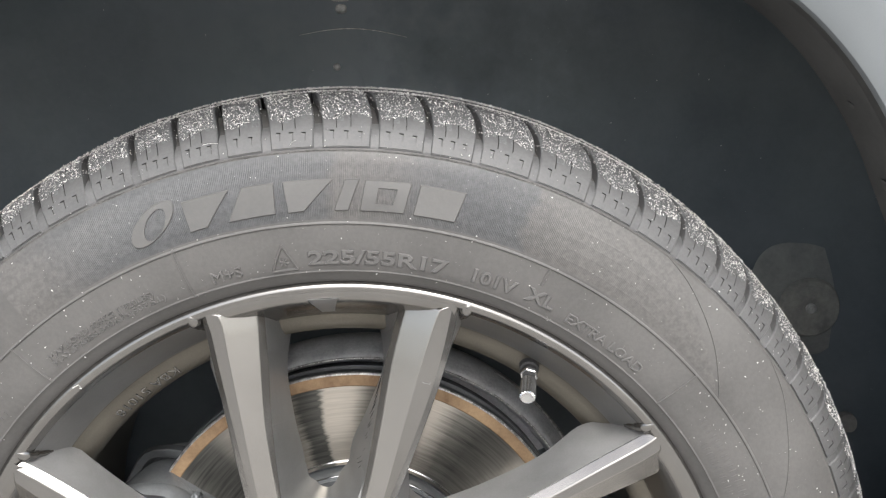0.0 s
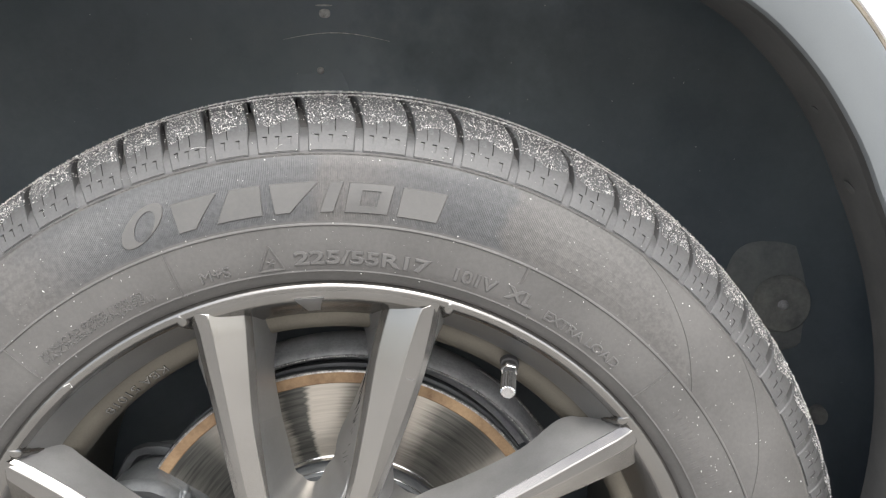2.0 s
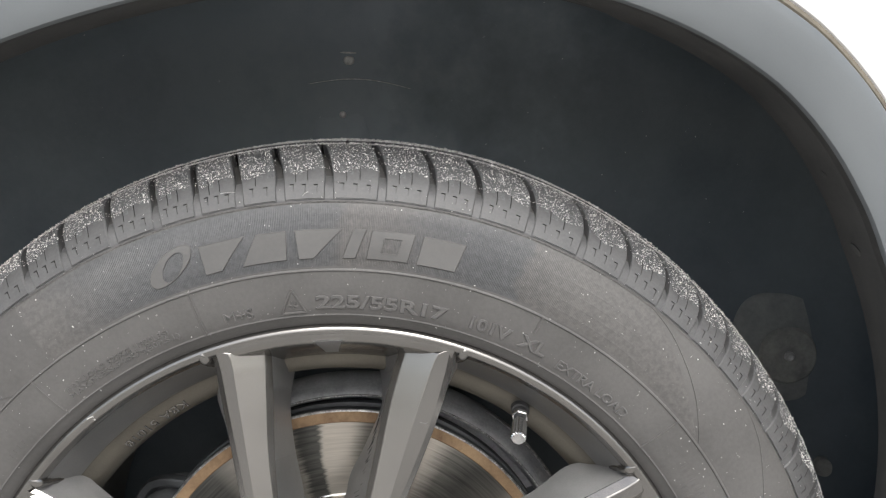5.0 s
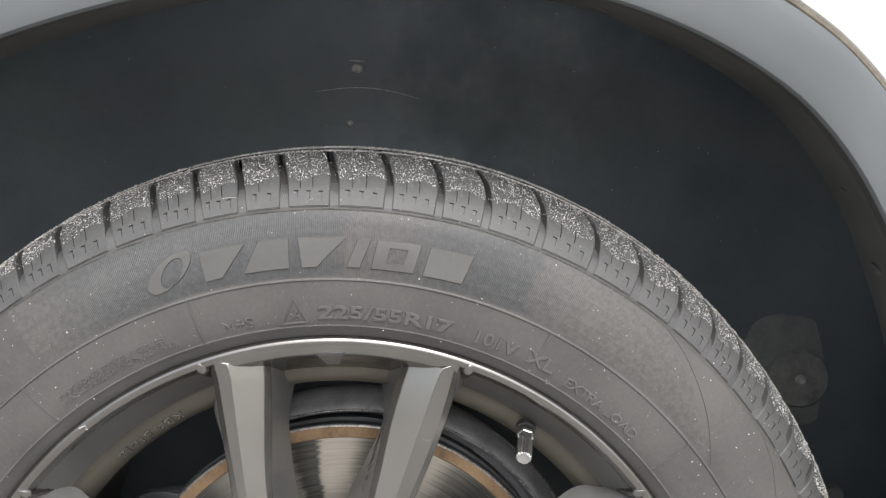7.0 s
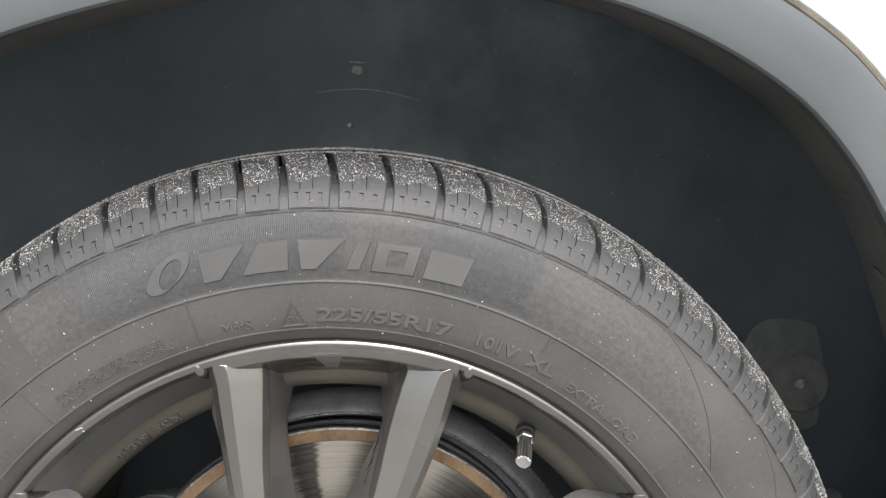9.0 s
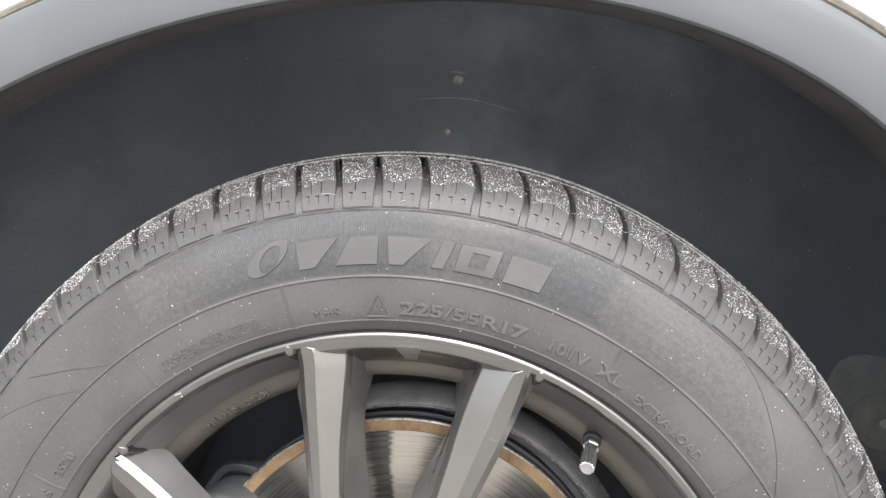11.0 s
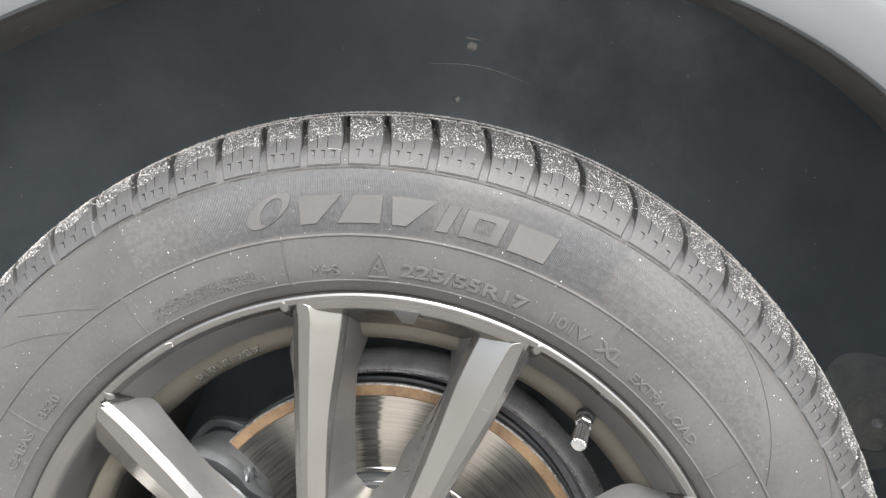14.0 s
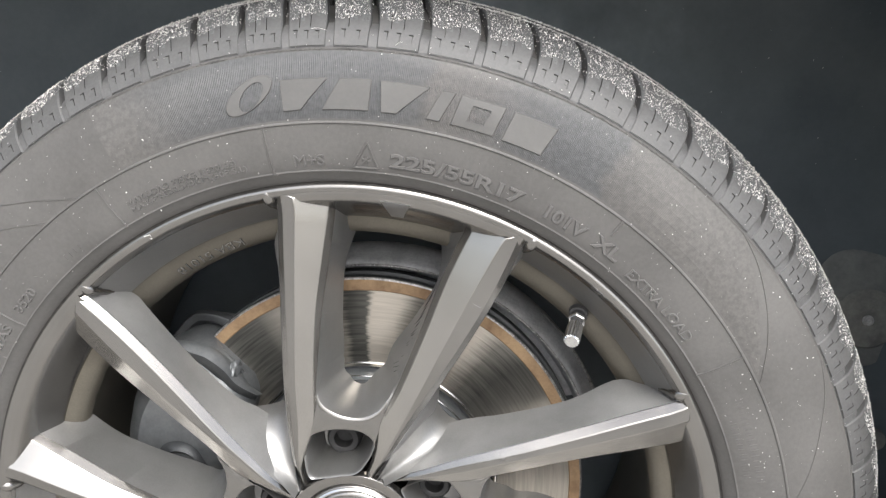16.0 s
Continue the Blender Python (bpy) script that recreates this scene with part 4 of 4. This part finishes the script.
lines = [[(x, z - 3, y + 6) for x, z, y in rows[0]], rows[0], [(0.55 * a_[0] + 0.45 * b[0], 0.55 * a_[1] + 0.45 * b[1], 0.45 * a_[2] + 0.55 * b[2]) for a_, b in zip(rows[0], rows[1])],
         rows[1], [(0.6 * a_[0] + 0.4 * b[0], 0.6 * a_[1] + 0.4 * b[1], 0.7 * a_[2] + 0.3 * b[2]) for a_, b in zip(rows[1], rows[2])], rows[2], [(x, z, y + 10) for x, z, y in rows[2]]]
skin(cr, lines)
bmesh.ops.recalc_face_normals(cr, faces=cr.faces)
part("caliper_rib", cr, M_CAST, cal, "cast rib along the caliper's upper edge", angle=1.2)
kn = bmesh.new()
bmesh.ops.create_cube(kn, size=1.0)
for v in kn.verts:
    v.co = Vector((-0.1035 + v.co.x * (0.0062 + 0.002 * v.co.z), 0.0570 + v.co.y * 0.012 + v.co.z * 0.003, 0.0745 + v.co.z * 0.0105 - v.co.x * 0.002))
bmesh.ops.bevel(kn, geom=kn.edges[:], offset=0.0022, segments=3, affect="EDGES")
part("caliper_lug", kn, M_CAST, cal, "bright cast lug", angle=1.5)
# dark hollow disc added to stand for the dark opening low in the caliper
rc = bmesh.new()
turned(rc, (-0.1330, 0.075, -0.0100), (-0.1330, 0.0515, -0.0100), [(0, 0.021), (0.016, 0.021), (0.020, 0.019), (0.0225, 0.015), (0.0195, 0.012), (0.012, 0.010)], n=28)
part("caliper_dark_recess", rc, M_BRACKET, cal)

# ---- bodywork ----
ARCH_C, ARCH_Y = (0.0142, 0.0523), -0.0550
BODY = Matrix.Translation((0, ARCH_Y, R_TYRE))


def arch_radius(deg):
    """Radius of the arch's opening about its own centre: flatter on top than a circle."""
    th = radians(deg - 90)
    t = min(max(th, -0.85), 0.75)
    r = 0.37526 - 0.02075 * t + 0.04317 * t ** 2 + 0.05576 * t ** 3 - 0.04334 * t ** 4
    slope = -0.02075 + 0.08634 * t + 0.16728 * t ** 2 - 0.17336 * t ** 3
    tuck = 0.0004 * min(max(57.0 - deg, 0.0), 10.0)
    return r - tuck + (max(th, -1.8) - t if th < 0 else th - t) * min(max(slope, -0.05), 0.09)


def arch_band(bm, lines, a0=-12.0, a1=192.0, n=150, mi=0):
    """Lofts along the arch; each line is (distance outside the opening, depth)."""
    cols = []
    for i in range(n + 1):
        a_ = a0 + (a1 - a0) * i / n
        cols.append([bm.verts.new(polar(arch_radius(a_) + g, a_, y) + Vector((ARCH_C[0], 0, ARCH_C[1]))) for g, y in lines])
    for p, q in zip(cols, cols[1:]):
        for j in range(len(lines) - 1):
            f = bm.faces.new((p[j], q[j], q[j + 1], p[j + 1]))
            f.material_index = mi


WIDE = 0.0335
trim = bmesh.new()
face = [(WIDE * f, y) for f, y in ((0.0, 0.0030), (0.008, 0.0012), (0.03, 0.0000), (0.10, -0.0008), (0.3, -0.0016), (0.55, -0.0022), (0.8, -0.0024), (0.93, -0.0016), (0.98, -0.0002), (1.0, 0.0030))]
arch_band(trim, face)
arch_band(trim, [(0.0, 0.0030), (0.0005, 0.008), (0.001, 0.014)], mi=1)
arch_band(trim, [(WIDE, 0.0030), (WIDE, 0.020)])
bmesh.ops.remove_doubles(trim, verts=trim.verts, dist=1e-6)
arch = part("arch_trim", trim, [M_TRIM, M_LIP], car, "grey moulded plastic wheel arch trim")
arch.matrix_local = BODY

lip = bmesh.new()
cols = []
for i in range(201):
    a_ = -12 + 204 * i / 200
    d = 0.010 * min(1.0, max(0.0, (a_ - 121.5) / 1.5)) + 0.007 * min(1.0, max(0.0, (71.0 - a_) / 1.5))
    row = ((0.0012, 0.010), (0.0004, 0.013), (0.0002, 0.026 + d * 0.5), (-0.0004, 0.036 + d), (0.0010, 0.0385 + d), (0.012, 0.040 + d))
    cols.append([lip.verts.new(polar(arch_radius(a_) + g, a_, y) + Vector((ARCH_C[0], 0, ARCH_C[1]))) for g, y in row])
for p, q in zip(cols, cols[1:]):
    for j in range(5):
        lip.faces.new((p[j], q[j], q[j + 1], p[j + 1]))
part("arch_lip", lip, M_LIP, arch, "dirty inner flange of the arch trim")

for a_, size in ((73.1, 0.0045), (131.3, 0.0036), (47.8, 0.003), (40.6, 0.0048)):
    cm = bmesh.new()
    bmesh.ops.create_uvsphere(cm, u_segments=16, v_segments=10, radius=size)
    up = polar(1, a_, 0)
    for v in cm.verts:
        along = up.cross(Vector((0, 1, 0)))
        v.co = polar(arch_radius(a_) + 0.0002, a_, 0.029) + Vector((ARCH_C[0], 0, ARCH_C[1])) + up * v.co.z * 0.22 + along * v.co.x * 1.25 + Vector((0, v.co.y * 0.8, 0))
    part("flange_clip", cm, M_LIP, arch, "dark plastic clip in the flange")

seal = bmesh.new()
arch_band(seal, [(WIDE - 0.001, 0.012), (WIDE + 0.0005, 0.0050), (WIDE + 0.0022, 0.0042), (WIDE + 0.0046, 0.0055), (WIDE + 0.0056, 0.014)])
part("trim_seal", seal, M_SEAL, arch, "dirty beige gap between trim and paint")

fender = bmesh.new()
n = 150
cols = []
for i in range(n + 1):
    a_ = -12 + 204 * i / n
    col = []
    for k, (g, y) in enumerate(((0.0048, 0.020), (0.0048, 0.0080), (0.0061, 0.0062), (0.0101, 0.0050), (0.06, 0.004), (0.14, 0.006), (0.26, 0.022), (0.38, 0.055))):
        q = polar(arch_radius(a_) + WIDE + g, a_, 0) + Vector((ARCH_C[0], 0, ARCH_C[1]))
        col.append(fender.verts.new((q.x, y + (0.10 * max(0.0, q.z - 0.40) if k > 3 else 0.0), q.z)))
    cols.append(col)
for p, q in zip(cols, cols[1:]):
    for j in range(7):
        fender.faces.new((p[j], q[j], q[j + 1], p[j + 1]))
fd = part("fender", fender, M_WHITE, car, "white painted steel fender")
fd.matrix_local = BODY

# bonnet and flank close the car above and beyond the fender
hood = bmesh.new()
rows = [[(x, y, z) for x in (-0.9, -0.5, 0.0, 0.5, 0.9)] for y, z in ((0.085, 0.47), (0.14, 0.53), (0.28, 0.575), (0.8, 0.62), (1.5, 0.60))]
vs = [[hood.verts.new((x, y, z - 0.05 * (x / 0.9) ** 2)) for x, y, z in r] for r in rows]
for p, q in zip(vs, vs[1:]):
    for j in range(4):
        hood.faces.new((p[j], p[j + 1], q[j + 1], q[j]))
bmesh.ops.solidify(hood, geom=hood.faces[:], thickness=0.004)
hd = part("bonnet", hood, M_WHITE, car, "white painted bonnet")
hd.matrix_local = BODY

# ---- wheel well ----
well = bmesh.new()
line = rounded([(0.004, -0.017), (0.018, -0.005), (0.040, 0.035), (0.056, 0.095), (0.055, 0.160), (0.040, 0.200), (0.0, 0.222), (-0.065, 0.234), (-0.150, 0.240), (-0.220, 0.245)], 5)


def well_point(a_, g, y):
    """A point of the liner: angle, distance outside the arch's opening, depth. It widens towards the door."""
    f = min(1.0, max(0.0, (62.0 - a_) / 30.0))
    wide = 0.070 * f * f * (3 - 2 * f) * min(1.0, max(0.0, (y + 0.01) / 0.12))
    return polar(arch_radius(a_) + g + wide, a_, y) + Vector((ARCH_C[0], 0, ARCH_C[1]))


cols = []
n = 140
for i in range(n + 1):
    a_ = -25 + 230 * i / n
    col = []
    for g, y in line:
        bumpy = 0.0016 * noise.noise(Vector((a_ * 0.12, g * 14, y * 14)))
        col.append(well.verts.new(well_point(a_, g + bumpy, y + bumpy)))
    cols.append(col)
for p, q in zip(cols, cols[1:]):
    for j in range(len(line) - 1):
        well.faces.new((p[j], q[j], q[j + 1], p[j + 1]))
revolve(well, [(0.520, 0.2380), (0.120, 0.2470)], a0=190, a1=350, n=40, centre=ARCH_C)
revolve(well, [(0.290, 0.2440), (0.22, 0.2465), (0.09, 0.25), (0.0005, 0.25)], n=60, centre=ARCH_C)
liner = part("wheel_arch_liner", well, M_LINER, car, "black moulded plastic wheel arch liner, dusty")
liner.location = (0, 0, R_TYRE)


def fixing(p, rad, name, label):
    q = Vector(p)
    bm = bmesh.new()
    turned(bm, q + Vector((0, 0.012, 0)), q - Vector((0, 0.004, 0)), [(0, rad), (0.010, rad), (0.0125, rad * 0.86), (0.0145, rad * 0.5), (0.015, rad * 0.1)], n=20)
    return part(name, bm, M_GRIT, liner, label)


def tab(p, w, h, t, name, label, e=0.4, back=0.03, tilt=0.0, soft=False):
    """A rounded raised pad on the back of the well."""
    q = Vector(p)
    bm = bmesh.new()
    n = 40
    rings = []
    steps = ((1.7, 0.012), (1.45, 0.0055), (1.22, 0.0022), (1.0, 0.0006), (0.8, 0.0), (0.5, 0.0)) if soft else ((1.22, back), (1.06, 0.0045), (1.0, 0.0012), (0.95, 0.0), (0.6, 0.0), (0.55, 0.0))
    for s, y in steps:
        ring = []
        for k in range(n):
            a_ = 2 * math.pi * k / n
            c, sn = math.cos(a_), math.sin(a_)
            dx = math.copysign(abs(c) ** e, c) * w * s
            ring.append(bm.verts.new(q + Vector((dx, y - t + tilt * dx, math.copysign(abs(sn) ** e, sn) * h * s))))
        rings.append(ring)
    for a_, b in zip(rings, rings[1:]):
        for k in range(n):
            bm.faces.new((a_[k], a_[(k + 1) % n], b[(k + 1) % n], b[k]))
    bm.faces.new(rings[-1])
    bmesh.ops.recalc_face_normals(bm, faces=bm.faces)
    return part(name, bm, {"liner_boss": M_BOSS, "liner_plate": M_PLATE, "liner_clip": M_GRIT}.get(name, M_LINER), liner, label)


fixing((-0.0212, 0.2335, 0.3590), 0.0034, "liner_screw", "pale plastic push pin")
tab((-0.0240, 0.2335, 0.3540), 0.0205, 0.0225, 0.0, "liner_tab", "raised moulded tab", 0.5, soft=True)
tab((-0.0160, 0.2250, 0.4040), 0.0042, 0.0034, 0.0, "liner_clip", "small pale worn clip", 0.85, soft=True)
tab((-0.0165, 0.2245, 0.4098), 0.0070, 0.0007, 0.0, "liner_clip", "thin moulded rib", 0.9)
fixing((0.3785, 0.2170, 0.1565), 0.0046, "liner_screw", "pale plastic push pin")
tab((0.3785, 0.2190, 0.1565), 0.0235, 0.0250, 0.0, "liner_boss", "round dusty moulded boss", 0.95, tilt=-0.16)
tab((0.3710, 0.2240, 0.1630), 0.0400, 0.0490, 0.0, "liner_plate", "dusty moulded mounting plate", 0.62, tilt=-0.16)
tab((0.4135, 0.2080, 0.0572), 0.0062, 0.0085, 0.002, "liner_boss", "small dusty moulded boss", 0.9, tilt=-0.5)
rb = bmesh.new()
tube(rb, [(-0.050 + 0.086 * k_ / 20, 0.2285, 0.3834 + 0.0060 * math.sin(math.pi * k_ / 20) - 0.0015 * k_ / 20) for k_ in range(21)], [0.0001 + 0.0003 * math.sin(math.pi * (0.5 + k_) / 21) for k_ in range(21)], 6)
part("liner_rib", rb, M_GRIT, liner, "fine moulded rib")


# ---- grit ----
def grains(count, place, lo, hi, seed):
    rng = random.Random(seed)
    verts, faces = [], []
    for _ in range(count):
        p, nrm = place(rng)
        s = lo + (hi - lo) * rng.random() ** 2.5
        b = len(verts)
        axis = Vector((rng.uniform(-1, 1), rng.uniform(-1, 1), rng.uniform(-1, 1))).normalized()
        for _k in range(5):
            d = Vector((rng.uniform(-1, 1), rng.uniform(-1, 1), rng.uniform(-1, 1)))
            d = d.normalized() if d.length > 0.05 else Vector((1, 0, 0))
            verts.append(p + nrm * s * 0.35 + (d * 0.75 + axis * axis.dot(d) * 0.55) * s * rng.uniform(0.6, 1.0))
        faces += [(b, b + 1, b + 2), (b, b + 2, b + 3), (b, b + 3, b + 1), (b + 4, b + 2, b + 1), (b + 4, b + 3, b + 2), (b + 4, b + 1, b + 3)]
    me = bpy.data.meshes.new("grit")
    me.from_pydata([tuple(v) for v in verts], [], faces)
    me.materials.append(M_GRIT)
    return me


def on_tread(rng):
    """A spot on the upper half of a shoulder block, mostly clear of the grooves and gathered in drifts."""
    while True:
        a_ = rng.uniform(15, 165)
        v = 0.36 + 0.04 * math.sin(a_ * 1.3) + 0.64 * rng.random() ** 1.2
        inside = min(abs(a_ - g - lean(v)) for g in GROOVES) < 0.5
        drift = noise.noise(Vector((a_ * 0.9, v * 7.0, 3.0)))
        if (inside and rng.random() > 0.12) or rng.random() > 0.7 + 0.5 * drift:
            continue
        p, nrm = shoulder(v)
        q = polar(p.x, a_, p.y)
        return q, (polar(p.x + nrm.x, a_, p.y + nrm.y) - q).normalized()


def on_crown(rng):
    a_, y = rng.uniform(30, 150), rng.uniform(0.050, 0.105)
    return polar(0.3390 if y < 0.061 else 0.3409, a_, y), polar(1, a_, 0)


def on_wall(rng):
    a_, r = rng.uniform(15, 170), rng.uniform(0.240, 0.323)
    if r < 0.3085:
        return on_side(r, a_), Vector((0, -1, 0))
    p, nrm = shoulder((r - 0.309) / 0.03 * 0.5)
    return polar(p.x, a_, p.y), Vector((0, -1, 0))


gt = placed("tread_grit", grains(32000, on_tread, 0.00012, 0.00088, 3), wheel)
tagged(gt, "pale grit stuck to the tread", kind="stuff")
gc = placed("crown_grit", grains(42000, on_crown, 0.00024, 0.00120, 4), wheel)
tagged(gc, "pale grit stuck to the crown of the tread", kind="stuff")
gw = placed("sidewall_specks", grains(900, on_wall, 0.00020, 0.00085, 8), wheel)
tagged(gw, "pale specks of dust on the sidewall", kind="stuff")


def on_liner(rng):
    f = rng.random() * (len(line) - 1.001)
    i = int(f)
    g, y = Vector(line[i]).lerp(Vector(line[i + 1]), f - i)
    return well_point(rng.uniform(5, 175), g - 0.0015, y - 0.0015), Vector((0, -1, 0))


def on_shield_edge(rng):
    if rng.random() < 0.5:
        return polar(0.1602, rng.uniform(34, 112), 0.0892) + Vector((0.004, 0, 0)), Vector((0, -1, 0))
    return polar(0.1533 + rng.uniform(-0.0005, 0.0006), rng.uniform(20, 160), 0.0780), Vector((0, -1, 0))


gs = placed("edge_specks", grains(900, on_shield_edge, 0.00020, 0.00085, 33), shield)
tagged(gs, "pale flakes along the worn edges of disc and shield", kind="stuff")
gl = placed("liner_specks", grains(420, on_liner, 0.00025, 0.0011, 21), liner)
tagged(gl, "small dried specks of mud on the liner", kind="stuff")

# a torn line of mould flash under the blocks
fb = bmesh.new()
rng = random.Random(11)
pts = []
for k in range(420):
    pts.append(on_side(0.30760 + rng.uniform(-0.0002, 0.0002) + 0.0003 * noise.noise(Vector((k * 0.07, 0, 0))), 128.5 - 71.5 * k / 419, 0.0001))
tube(fb, pts, [0.00012 + 0.00035 * rng.random() ** 2 + 0.0005 * max(0.0, noise.noise(Vector((j * 0.05, 7, 0)))) for j, _ in enumerate(pts)], 6)
part("mould_flash", fb, M_GROOVE, wheel, "ragged dark line of torn rubber")

# a dried flake on the rim's lip and a few fibres on the tread
fk = bmesh.new()
tri = [polar(0.2318, 131.1, -0.0010), polar(0.2308, 130.1, -0.0014), polar(0.2282, 130.3, -0.0004), polar(0.2318, 131.1, -0.0010)]
tube(fk, tri, 0.00028, 5)
part("dried_flake", fk, M_GRIT, wheel, "small pale dried flake")
chip = bmesh.new()
tube(chip, [(0.0448, -0.0036, 0.1762), (0.0460, -0.0036, 0.1754), (0.0474, -0.0036, 0.1753), (0.0486, -0.0036, 0.1746), (0.0494, -0.0034, 0.1756)], 0.00009, 5)
part("paint_chip", chip, M_RIM_TONED, wheel, "small pale chip in the lacquer")
for k in range(17):
    z, u = 176 - 4.1 * k + rng.uniform(-0.8, 0.8), 0.30 + rng.uniform(-0.03, 0.03)
    sm = bmesh.new()
    ends = [inner_wall(SP2, z - 10.0 * f, u + (0.24 + 0.04 * (k % 3)) * f) / 1000 for f in (0.0, 0.33, 0.67, 1.0)]
    tube(sm, [Vector((q.x - 0.0002, q.z, q.y)) for q in ends], [0.00008, 0.00026, 0.00024, 0.00008], 5)
    part("scuff", sm, M_BLACK, wheel, "thin dark scuff in the lacquer")
for k in range(4):
    a_ = rng.uniform(60, 118)
    v = rng.uniform(0.02, 0.5)
    p, nrm = shoulder(v)
    q = polar(p.x + nrm.x * 0.0006, a_, p.y + nrm.y * 0.0006)
    d = Vector((rng.uniform(-1, 1), 0.1, rng.uniform(-0.6, 0.6))).normalized() * rng.uniform(0.002, 0.005)
    hb = bmesh.new()
    tube(hb, rounded([q - d, q + Vector((0, -0.0004, 0.0006)), q + d], 4), 0.00009, 4)
    part("fibre", hb, M_GRIT, wheel, "pale stray fibre")
